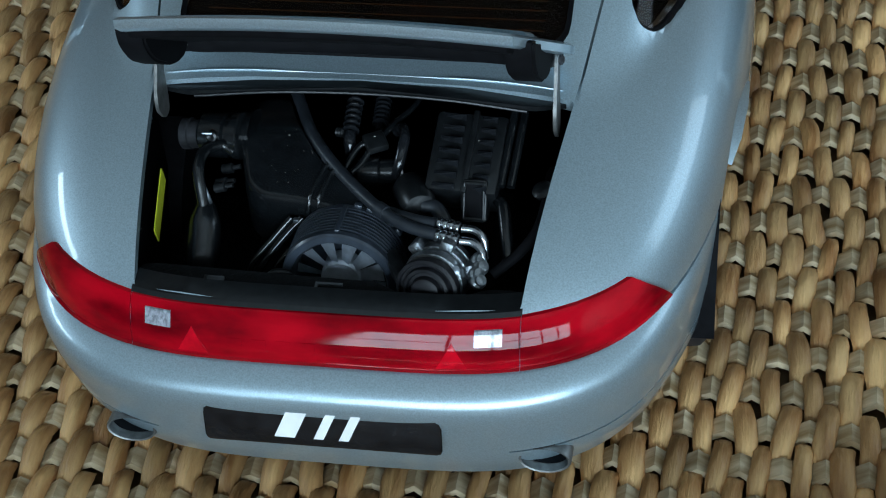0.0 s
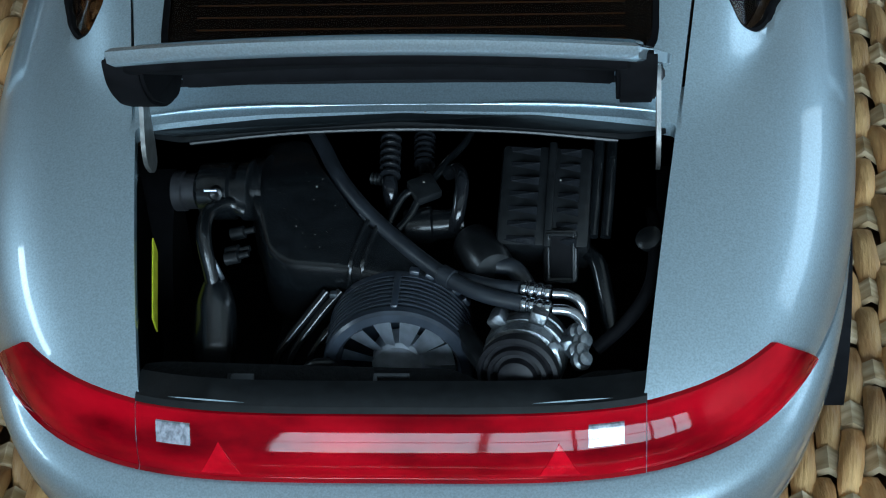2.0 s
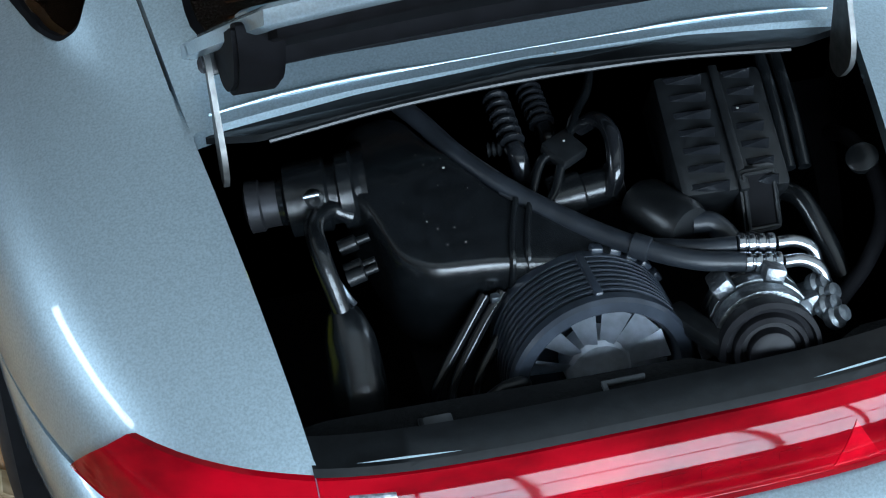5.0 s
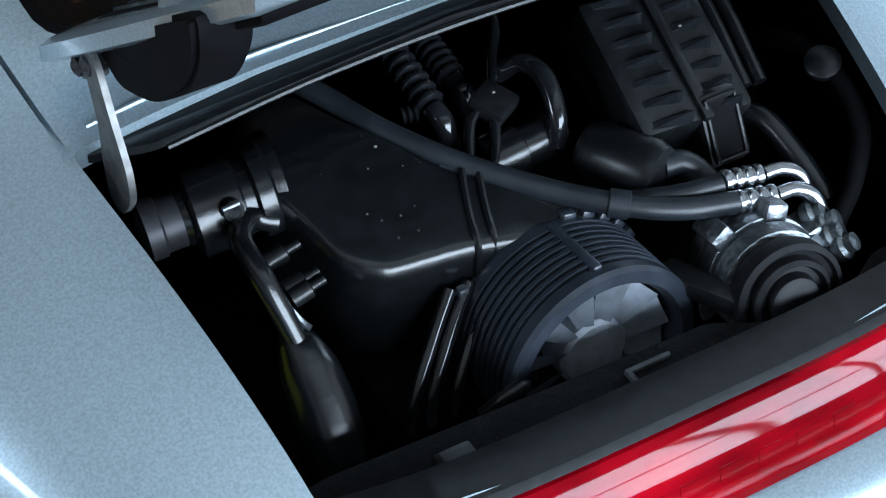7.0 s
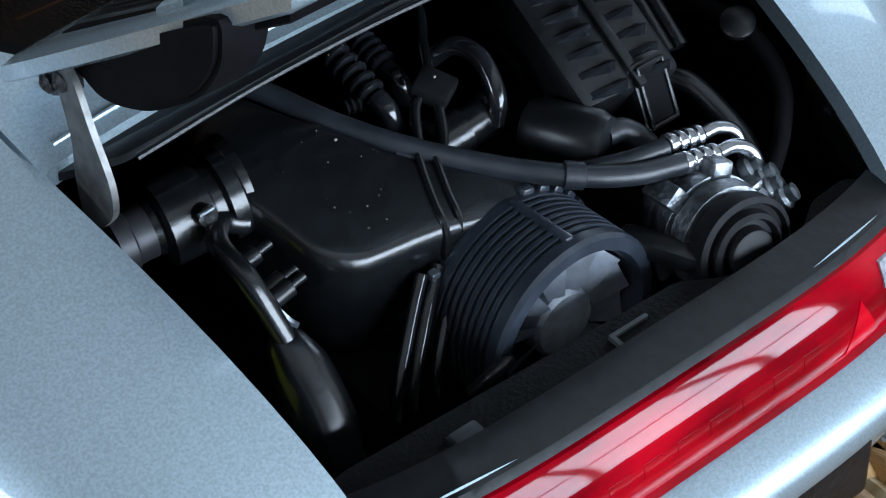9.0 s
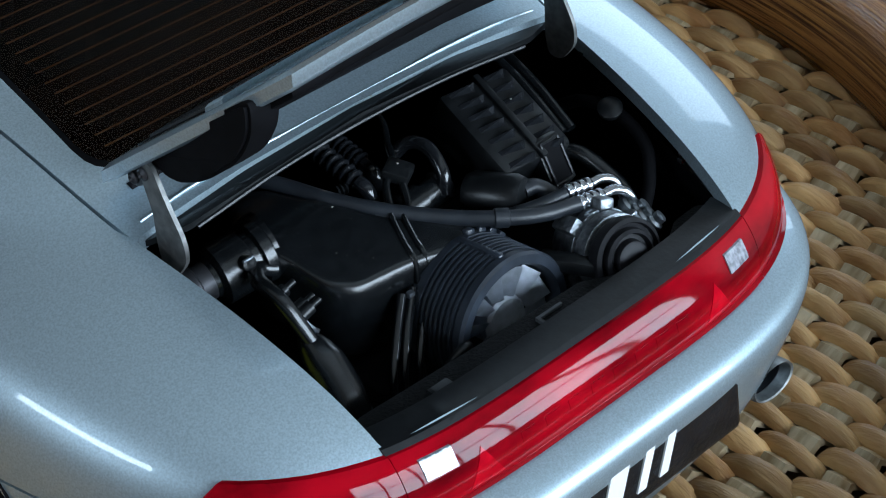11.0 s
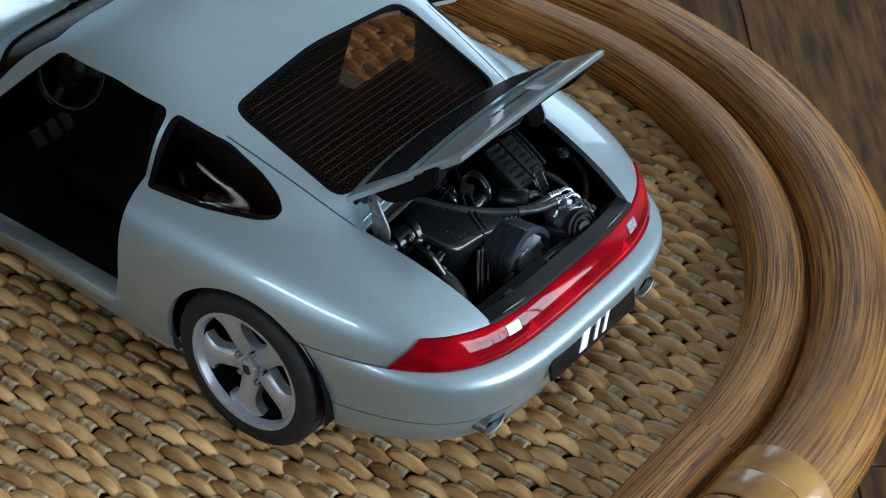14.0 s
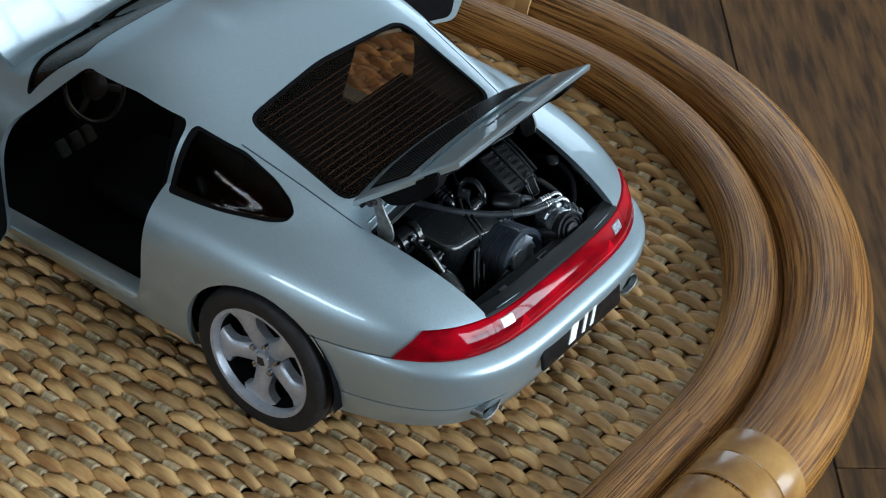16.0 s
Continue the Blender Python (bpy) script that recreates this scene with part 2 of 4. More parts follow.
def boolean(base, cutters, operation="DIFFERENCE"):
    """base bmesh cut with cutter bmeshes; returns a mesh at full size."""
    def plain(bm, name):
        me = bpy.data.meshes.new(name)
        bm.to_mesh(me)
        bm.free()
        return new(name, me)
    ob = plain(base, "work") if isinstance(base, bmesh.types.BMesh) else new("work", base)
    tools = [plain(c, "tool") for c in cutters]
    for c in tools:
        mod = ob.modifiers.new("cut", "BOOLEAN")
        mod.operation, mod.object, mod.solver = operation, c, "EXACT"
    dg = bpy.context.evaluated_depsgraph_get()
    me = bpy.data.meshes.new_from_object(ob.evaluated_get(dg))
    for o in (ob, *tools):
        old = o.data
        bpy.data.objects.remove(o)
        bpy.data.meshes.remove(old)
    return me



# ---- the car's skin ----
def lerp_table(table, v):
    for (a, fa), (b, fb) in zip(table, table[1:]):
        if v <= b:
            return fa + (fb - fa) * max(0, (v - a) / (b - a))
    return table[-1][1]


def eased(table, n=60):
    """The table smoothed by a running mean."""
    lo, hi = table[0][0], table[-1][0]
    ys = [lo + (hi - lo) * k / n for k in range(n + 1)]
    raw = [lerp_table(table, y) for y in ys]
    w = 3
    out = [sum(raw[max(0, k - w):k + w + 1]) / len(raw[max(0, k - w):k + w + 1]) for k in range(n + 1)]
    return list(zip(ys, out))


MID = 1.0
DECK = eased([(-0.95, 0.77), (-0.752, 0.832), (-0.56, 0.865), (-0.24, 0.907), (0.1, 0.925), (0.5, 0.94), (1.5, 0.90), (2.2, 0.86), (2.8, 0.76), (3.3, 0.66)])
ROOF = eased([(-0.6, 0.66), (-0.24, 0.86), (-0.1, 0.925), (0.02, 0.965), (0.37, 1.085), (0.6, 1.165), (0.85, 1.185), (1.08, 1.155), (1.30, 1.03), (1.45, 0.925), (1.6, 0.80), (1.8, 0.6)])
CABIN = [(-0.6, 0.50), (-0.24, 0.60), (0.02, 0.68), (0.3, 0.735), (1.0, 0.745), (1.8, 0.70)]
ZW = 0.52
CUSP = 3.5


def bulge(z):
    """How far the bumper stands out at a height, 0 to 1."""
    if z > 0.50:
        t = min(1.0, (z - 0.50) / 0.072)
        return 1 - t ** 3
    return lerp_table([(0.22, 0.12), (0.28, 0.36), (0.34, 0.55), (0.40, 0.72), (0.45, 0.88), (0.475, 0.96), (0.50, 1.0)], z)


def skin_point(u, th, low=None):
    """u: angle round the plan; th: 0 on the widest line to 90 degrees on top; low: a height under that line."""
    c, s = math.cos(u), math.sin(u)
    n = 4.0
    ay = (MID + 0.83) if s < 0 else (3.28 - MID)
    k = (abs(c) ** n + abs(s) ** n) ** (-1 / n)
    rr = math.cos(th) ** (2 / CUSP)
    lift = math.sin(th) ** (2 / CUSP)
    px, py = k * c, k * s
    x, y = 0.87 * px * rr, MID + ay * py * rr
    z = ZW + (lerp_table(DECK, y) - ZW) * lift
    if low is not None:
        f = lerp_table([(0.22, 0.955), (0.30, 0.980), (0.42, 0.996), (ZW, 1.0)], low)
        x, y, z = x * f, MID + (y - MID) * (0.6 + 0.4 * f), low
    elif -0.6 < y < 2.0:
        top, xb = lerp_table(ROOF, y), lerp_table(CABIN, y)
        t = abs(x) / xb
        if t < 1:
            cab = 0.72 + (top - 0.72) * (1 - t ** 8) ** 0.5
            e = 0.012
            m = max(z, cab)
            z = m + e * math.log(math.exp((z - m) / e) + math.exp((cab - m) / e))
    # the bumper, standing proud behind the wheels
    if y < -0.2 and z < 0.575:
        back = min(1.0, max(0.0, (-0.25 - y) / 0.4))
        d = Vector((abs(px) ** 3 * math.copysign(1, px), -abs(py) ** 3 * 1.2, 0))
        d.normalize()
        b = bulge(z) * back
        x += d.x * 0.022 * b
        y += d.y * 0.075 * b
    # the waist at the doors
    x *= 1 - 0.03 * math.exp(-((y - 1.15) / 0.45) ** 2)
    return Vector((x, y, z))


def skin(nu=240, nt=72):
    bm = bmesh.new()
    rows = []
    for low in (0.22, 0.245, 0.27, 0.30, 0.34, 0.38, 0.42, 0.45, 0.465, 0.48, 0.50):
        rows.append([bm.verts.new(skin_point(2 * math.pi * (i + 0.5) / nu, 0, low)) for i in range(nu)])
    for j in range(nt):
        th = math.pi / 2 * (j / nt) ** 1.7
        rows.append([bm.verts.new(skin_point(2 * math.pi * (i + 0.5) / nu, th)) for i in range(nu)])
    for a, b in zip(rows, rows[1:]):
        for i in range(nu):
            bm.faces.new((a[i], a[(i + 1) % nu], b[(i + 1) % nu], b[i]))
    tip = bm.verts.new(skin_point(0, math.pi / 2))
    for i in range(nu):
        bm.faces.new((rows[-1][i], rows[-1][(i + 1) % nu], tip))
    bmesh.ops.recalc_face_normals(bm, faces=bm.faces)
    if sum(f.normal.z * f.calc_area() for f in bm.faces) < 0:
        bmesh.ops.reverse_faces(bm, faces=bm.faces)
    return bm


def skin_data():
    bm = skin()
    bm.normal_update()
    bm.verts.ensure_lookup_table()
    out = [v.co.copy() for v in bm.verts], [v.normal.copy() for v in bm.verts], [tuple(v.index for v in f.verts) for f in bm.faces]
    bm.free()
    return out


SKIN = skin_data()


def shell(outer, inner, keep=None):
    """The skin, or the part of it that keep() wants, as a closed shell between two offsets along its normals."""
    co, nrm, faces = SKIN
    if keep:
        faces = [f for f in faces if all(keep(co[k]) for k in f)]
    used = sorted({k for f in faces for k in f})
    bm = bmesh.new()
    a = {k: bm.verts.new(co[k] + nrm[k] * outer) for k in used}
    b = {k: bm.verts.new(co[k] + nrm[k] * inner) for k in used}
    edges = {}
    for f in faces:
        bm.faces.new([a[k] for k in f])
        bm.faces.new([b[k] for k in reversed(f)])
        for p, q in zip(f, f[1:] + f[:1]):
            edges[(p, q)] = edges.get((p, q), 0) + 1
    for p, q in edges:
        if (q, p) not in edges:
            bm.faces.new((a[q], a[p], b[p], b[q]))
    return bm


def tail_only(p):
    return p.y < -0.40 and 0.53 < p.z < 0.75


def cabin_only(p):
    return -0.4 < p.y < 1.9 and p.z > 0.68


BAY = round_outline([(-0.425, -0.745), (-0.2, -0.768), (0, -0.773), (0.2, -0.768), (0.425, -0.745), (0.489, -0.245), (0.25, -0.231), (0, -0.226), (-0.25, -0.231), (-0.489, -0.245)], 0.012, 3)
DOOR = round_outline([(0.62, 0.30), (0.57, 0.45), (0.538, 0.80), (0.505, 1.082), (0.755, 1.108), (1.04, 1.098), (1.34, 0.79), (1.36, 0.30)], 0.04)
QUARTER = round_outline([(0.000, 0.893), (0.032, 0.925), (0.115, 0.967), (0.277, 1.029), (0.488, 1.078), (0.518, 0.832), (0.26, 0.842), (0.06, 0.855), (0.012, 0.868)], 0.03)
REAR_GLASS = round_outline([(-0.46, -0.125), (0, -0.11), (0.46, -0.125), (0.47, 0.36), (0, 0.40), (-0.47, 0.36)], 0.07)
FRONT_GLASS = round_outline([(-0.565, 1.10), (0, 1.08), (0.565, 1.10), (0.685, 1.33), (0.50, 1.42), (0, 1.46), (-0.50, 1.42), (-0.685, 1.33)], 0.03)
FRONT_LID = round_outline([(-0.50, 1.58), (0.50, 1.58), (0.52, 2.9), (-0.52, 2.9)], 0.1)
car = thing("model_car", "silver die-cast coupe model with engine lid and doors open", "model car")


def grown(outline, d):
    """The outline pushed outwards by d."""
    n = len(outline)
    cx, cy = sum(p[0] for p in outline) / n, sum(p[1] for p in outline) / n
    hx, hy = max(abs(p[0] - cx) for p in outline), max(abs(p[1] - cy) for p in outline)
    return [(cx + (x - cx) * (1 + d / hx), cy + (y - cy) * (1 + d / hy)) for x, y in outline]


def wheel_hole(x0, x1, y, r):
    return prism([(y + r * math.cos(2 * math.pi * k / 48), 0.32 + r * math.sin(2 * math.pi * k / 48)) for k in range(48)], "x", x0, x1)


def seam_bm(points, w=0.006):
    """A thin groove cutter along points."""
    return tube(points, w, 6, 4)


cutters = [prism(BAY, "z", 0.4, 1.2), prism(DOOR, "x", -1.1, -0.48), prism(QUARTER, "x", -1.0, -0.3), prism(QUARTER, "x", 0.3, 1.0), prism(DOOR, "x", 0.48, 1.1),
           prism(REAR_GLASS, "z", 0.80, 1.5), prism(FRONT_GLASS, "z", 0.7, 1.5), prism(FRONT_LID, "z", 0.5, 1.5)]
for y in (0, 2.272):
    cutters += [wheel_hole(-1.1, -0.55, y, 0.345), wheel_hole(0.55, 1.1, y, 0.345)]
# panel joints: bumper to wheel arch, and beside the bay
for side in (-1, 1):
    cutters.append(box_bm(0.4, 0.40, 0.006, Matrix.Translation((side * 0.92, -0.36, 0.572))))
    cutters.append(prism([(side * 0.489, -0.245), (side * 0.495, -0.245), (side * 0.565, 0.30), (side * 0.559, 0.30)], "z", 0.86, 1.2))
    cutters.append(prism([(-0.30, 0.345), (-0.93, 0.335), (-0.93, 0.342), (-0.30, 0.352)], "x", side * 0.4, side * 1.0) if side < 0 else prism([(-0.93, 0.335), (-0.30, 0.345), (-0.30, 0.352), (-0.93, 0.342)], "x", 0.4, 1.0))
body = mesh_object("body", boolean(shell(0, -0.028), cutters), PAINT, car, "silver metallic paint over smooth metal")
for name, outline, axis, lo, hi, mat in (("rear_window", REAR_GLASS, "z", 0.80, 1.5, GLASS), ("windscreen", FRONT_GLASS, "z", 0.7, 1.5, GLASS), ("quarter_window", QUARTER, "x", -1.0, -0.3, GLASS), ("quarter_window", QUARTER, "x", 0.3, 1.0, GLASS)):
    pane = mesh_object(name, boolean(shell(-0.010, -0.016, cabin_only), [prism(outline, axis, lo, hi)], "INTERSECT"), mat, car, "dark glass with brown reflections put into its colour")
    inner = [(p[0], p[1]) for p in grown(outline, -0.012)]
    ring = boolean(shell(-0.002, -0.0085, cabin_only), [prism(outline, axis, lo, hi)], "INTERSECT")
    mesh_object("window_seal", boolean(ring, [prism(inner, axis, lo - 0.1, hi + 0.1)]), SOFT_BLACK, pane, "black rubber seal")
for lo, hi in ((-1.0, -0.3), (0.3, 1.0)):
    strip = prism([(0.500, 0.826), (0.466, 1.062), (0.508, 1.072), (0.545, 0.826)], "x", lo, hi)
    mesh_object("pillar_trim", boolean(shell(-0.003, -0.02, cabin_only), [strip], "INTERSECT"), SOFT_BLACK, car, "gloss black pillar trim")
# heating wires in the rear window
for k in range(16):
    y = -0.06 + k * 0.026
    bm = bmesh.new()
    part("heating_wire", prism([(-0.40, y), (0.40, y), (0.40, y + 0.004), (-0.40, y + 0.004)], "z", 0, 0.001), WIRE, car).matrix_world = Matrix.Translation((0, 0, (lerp_table(ROOF, y) - 0.026) * S))

# ---- tail lights ----
def band(x0, x1, lo, hi):
    n = 8
    xs = [x0 + (x1 - x0) * k / n for k in range(n + 1)]
    return [(x, hi(abs(x))) for x in xs] + [(x, lo(abs(x))) for x in reversed(xs)]


def lamp_hi(a):
    return 0.676 if a < 0.43 else 0.676 + 0.010 * ((a - 0.43) / 0.3)


def lamp_lo(a):
    return 0.574


LAMP_SIDE = round_outline([(-1.2, 0.55), (-0.535, 0.55), (-0.553, 0.580), (-0.612, 0.664), (-0.632, 0.72), (-1.2, 0.72)], 0.02, 4)
for x0, x1 in ((-0.84, -0.4295), (-0.4280, 0.4280), (0.4295, 0.84)):
    lamp = mesh_object("tail_light", boolean(shell(0.007, -0.03, tail_only), [prism(band(x0, x1, lamp_lo, lamp_hi), "y", -1.2, -0.45), prism(LAMP_SIDE, "x", x0 - 0.01, x1 + 0.01)], "INTERSECT"), RED, car, "glossy red tail light lens")
    if abs(x0 + x1) < 0.1:
        for side in (-1, 1):
            a, b = sorted((side * 0.333, side * 0.392))
            mesh_object("reversing_light", boolean(shell(0.010, -0.01, tail_only), [prism([(a, 0.632), (b, 0.632), (b, 0.662), (a, 0.662)], "y", -1.2, -0.55)], "INTERSECT"), CLEAR, lamp, "clear ribbed reversing light")
            cx = side * 0.285
            mesh_object("reflector", boolean(shell(0.0085, -0.005, tail_only), [prism([(cx - 0.034, 0.582), (cx + 0.034, 0.582), (cx, 0.640)], "y", -1.2, -0.55)], "INTERSECT"), RED_BRIGHT, lamp, "bright red reflector facet")
        for k in range(8):
            cx = -0.205 + 0.054 * k
            mesh_object("lens_ridge", boolean(shell(0.0080, -0.005, tail_only), [prism([(cx, 0.606), (cx + 0.032, 0.606), (cx + 0.032, 0.623), (cx, 0.623)], "y", -1.2, -0.55)], "INTERSECT"), RED, lamp)
trim_lo = prism(band(-0.43, 0.43, lambda a: 0.6765, lambda a: 0.684), "y", -1.2, -0.60)
mesh_object("lamp_trim", boolean(shell(0.004, -0.03, tail_only), [trim_lo], "INTERSECT"), BLACK, car, "black strip over the lamps")

# ---- plate and exhausts ----
plate = part("plate", box_bm(0.53, 0.02, 0.135, Matrix.Translation((0.0, -0.893, 0.452)) @ Matrix.Rotation(radians(-8), 4, "X"), 0.012), PLATE, car, "black plate with white slanted marks")
for k, (dx, w) in enumerate(((-0.068, 0.046), (0.008, 0.022), (0.064, 0.022))):
    bm = prism([(dx - w / 2 - 0.014, -0.036), (dx + w / 2 - 0.014, -0.036), (dx + w / 2 + 0.018, 0.036), (dx - w / 2 + 0.018, 0.036)], "y", -0.002, 0.002)
    bm.transform(Matrix.Translation((0.0, -0.905, 0.452)) @ Matrix.Rotation(radians(-8), 4, "X"))
    part("mark", bm, WHITE, plate, "white slanted bar", smooth=False)
for side in (-1, 1):
    m = Matrix.Translation((side * 0.475, -0.655, 0.288)) @ Matrix.Rotation(radians(84), 4, "X") @ Matrix.Diagonal((1.25, 0.75, 1, 1))
    pipe = part("exhaust_pipe", lathe([(0.046, -0.05), (0.048, 0.165), (0.046, 0.172), (0.042, 0.170), (0.040, 0.10), (0.040, 0.0)], 28, m, capped=False), ARM, car, "dull metal oval exhaust tip")
    # black sleeve inside the tip
    part("pipe_bore", lathe([(0.0405, 0.02), (0.0405, 0.145), (0.0385, 0.145), (0.038, 0.03), (0.0, 0.03)], 24, m), SOFT_BLACK, pipe, "black bore")
part("underbody", box_bm(1.1, 3.4, 0.06, Matrix.Translation((0, 1.15, 0.265))), SOFT_BLACK, car)
part("floor_pan", box_bm(1.5, 1.5, 0.02, Matrix.Translation((0, 1.15, 0.30))), SOFT_BLACK, car)
part("rear_panel", box_bm(0.95, 0.03, 0.25, Matrix.Translation((0, -0.70, 0.40))), SOFT_BLACK, car)
for side in (-1, 1):
    for y in (0, 2.272):
        bm = lathe([(0.36, -0.20), (0.36, 0.16), (0.0, 0.16)], 32, Matrix.Translation((side * 0.62, y, 0.32)) @ Matrix.Rotation(radians(-90 * side), 4, "Y"), capped=False)
        bmesh.ops.delete(bm, geom=[v for v in bm.verts if v.co.z < 0.24], context="VERTS")
        part("wheel_housing", bm, SOFT_BLACK, car)
for side in (-1, 1):
    part("sill", box_bm(0.09, 0.95, 0.05, Matrix.Translation((side * 0.80, 1.08, 0.305)), 0.012), PAINT, car)


# ---- wheels ----
def wheel(x, y):
    side = -1 if x < 0 else 1
    m = Matrix.Translation((x, y, 0.315)) @ Matrix.Rotation(radians(90 * side), 4, "Y") @ Matrix.Rotation(radians(100), 4, "Z")
    w = tagged(new("wheel"), "silver five-spoke alloy wheel")
    w.parent = car
    part("tyre", lathe([(0.225, -0.11), (0.29, -0.12), (0.312, -0.105), (0.316, -0.08), (0.316, 0.08), (0.312, 0.103), (0.298, 0.116), (0.262, 0.122), (0.24, 0.117), (0.232, 0.105)], 64, m, capped=False), RUBBER, w, "black rubber tyre")
    for k in range(3):
        h = -0.05 + 0.05 * k
        part("tread_groove", lathe([(0.3155, h - 0.006), (0.3172, h - 0.004), (0.3172, h + 0.004), (0.3155, h + 0.006)], 48, m, capped=False), SOFT_BLACK, w)
    part("rim", lathe([(0.232, 0.100), (0.243, 0.113), (0.239, 0.118), (0.226, 0.116), (0.216, 0.09), (0.205, 0.03), (0.20, -0.08)], 64, m, capped=False), ALLOY, w, "silver alloy rim with a polished lip")
    part("brake_disc", lathe([(0.165, 0.0), (0.165, 0.012), (0.05, 0.012), (0.0, 0.012)], 40, m), DISC, w, "dark brake disc")
    # near-black sheet added behind the spokes to give the shade inside the rim
    part("rim_shade", lathe([(0.2145, 0.088), (0.2035, 0.03), (0.197, -0.02), (0.0, -0.02)], 48, m, capped=False), SOFT_BLACK, w, "shade inside the rim, put in as a dark sheet")
    for k in range(5):
        bm = bmesh.new()
        rows = []
        turn = m @ Matrix.Rotation(2 * math.pi * k / 5, 4, "Z")
        for r, half, h in ((0.02, 0.030, 0.070), (0.06, 0.047, 0.078), (0.10, 0.041, 0.088), (0.14, 0.040, 0.095), (0.165, 0.048, 0.096), (0.185, 0.066, 0.095), (0.202, 0.098, 0.092), (0.216, 0.130, 0.088)):
            rows.append([bm.verts.new(turn @ Vector((r, q * half, h - d))) for q, d in ((-1, 0.05), (-0.92, 0.016), (-0.6, 0.003), (0, 0), (0.6, 0.003), (0.92, 0.016), (1, 0.05))])
        for p, q in zip(rows, rows[1:]):
            for j in range(6):
                bm.faces.new((p[j], p[j + 1], q[j + 1], q[j]))
        part("spoke", bm, ALLOY, w)
        part("wheel_bolt", lathe([(0.012, 0.07), (0.012, 0.089), (0.007, 0.091), (0.0, 0.087)], 12, turn @ Matrix.Rotation(radians(36), 4, "Z") @ Matrix.Translation((0.062, 0, 0))), CHROME, w)
    cap = part("hub_cap", lathe([(0.04, 0.06), (0.039, 0.088), (0.034, 0.096), (0.02, 0.099), (0.0, 0.1)], 28, m), ALLOY, w)
    part("badge", prism([(-0.014, -0.018), (0.014, -0.018), (0.017, 0.014), (0, 0.02), (-0.017, 0.014)], "z", 0.097, 0.102), DISC, cap, "small dark shield badge").matrix_world = Matrix.Scale(S, 4) @ m @ Matrix.Scale(18, 4)
    return w


for x, y in ((-0.722, 0), (0.678, 0), (-0.715, 2.272), (0.715, 2.272)):
    wheel(x, y)

def surface_z(x, y):
    """Height of the skin's top at a place in plan."""
    near = sorted(((p.x - x) ** 2 + (p.y - y) ** 2, p.z) for p in SKIN[0] if abs(p.x - x) < 0.05 and abs(p.y - y) < 0.05 and p.z > 0.6)[:4]
    w = [1 / (d + 1e-5) for d, z in near]
    return sum(a * z for a, (d, z) in zip(w, near)) / sum(w)


part("deck_ridge", tube([(x, -0.222 + 0.012 * (1 - (x / 0.47) ** 2), surface_z(x, -0.222 + 0.012 * (1 - (x / 0.47) ** 2)) + 0.001) for x in (-0.46, -0.36, -0.24, -0.12, 0, 0.12, 0.24, 0.36, 0.46)], 0.003, 8, 6), PAINT, car)
part("deck_groove", tube([(x, -0.160, surface_z(x, -0.160) - 0.001) for x in (-0.43, -0.36, -0.24, -0.12, 0, 0.12, 0.24, 0.36, 0.43)], 0.008, 8, 6), SOFT_BLACK, car)

# ---- engine lid ----
LID_Y, LID_Z, LID_K = -0.165, 0.972, 0.765


def lid_z(y):
    return LID_Z + (LID_Y - y) * LID_K


lid = tagged(new("engine_lid"), "raised silver engine lid with a black grille")
lid.parent = car


def lid_plate(outline, lo, hi):
    """A small plate in the lid's plane, from lo to hi above it."""
    bm = prism(outline, "z", lo, hi)
    for v in bm.verts:
        v.co.z += lid_z(v.co.y) - 0.02 * (v.co.x / 0.45) ** 2
    return bm


def lid_sheet(front, rear, side, lo, hi, r=0.005, nu=44, nv=14):
    """A bowed sheet in the lid's plane with rounded edges. front, rear: y at an x; side: half width at 0 (front) to 1 (rear)."""
    bm = bmesh.new()

    def at(u, v, h):
        x = u * side(v)
        y = front(x) + (rear(x) - front(x)) * v
        return bm.verts.new((x, y, lid_z(y) - 0.02 * (x / 0.45) ** 2 + h))

    def grid(h):
        e = r / 0.4
        return [[at((-1 + 2 * i / nu) * (1 - e), e + (1 - 2 * e) * j / nv, h) for i in range(nu + 1)] for j in range(nv + 1)]

    def border(g):
        return g[0] + [row[-1] for row in g[1:]] + g[-1][-2::-1] + [row[0] for row in g[-2:0:-1]]

    def ring(h):
        path = [(-1 + 2 * i / nu, 0) for i in range(nu + 1)] + [(1, j / nv) for j in range(1, nv + 1)]
        path += [(1 - 2 * i / nu, 1) for i in range(1, nu + 1)] + [(-1, 1 - j / nv) for j in range(1, nv)]
        return [at(u, v, h) for u, v in path]

    low, high = grid(lo), grid(hi)
    for g in (low, high):
        for a, b in zip(g, g[1:]):
            for i in range(nu):
                bm.faces.new((a[i], a[i + 1], b[i + 1], b[i]))
    rings = [border(low), ring(lo + r * 0.7), ring(hi - r * 0.7), border(high)]
    for a, b in zip(rings, rings[1:]):
        for k in range(len(a)):
            bm.faces.new((a[k], a[(k + 1) % len(a)], b[(k + 1) % len(b)], b[k]))
    return bm


def lid_front(x):
    return -0.095 - 0.070 * (abs(x) / 0.478) ** 2


def lid_rear(x):
    return -0.612 + 0.030 * (x / 0.412) ** 2


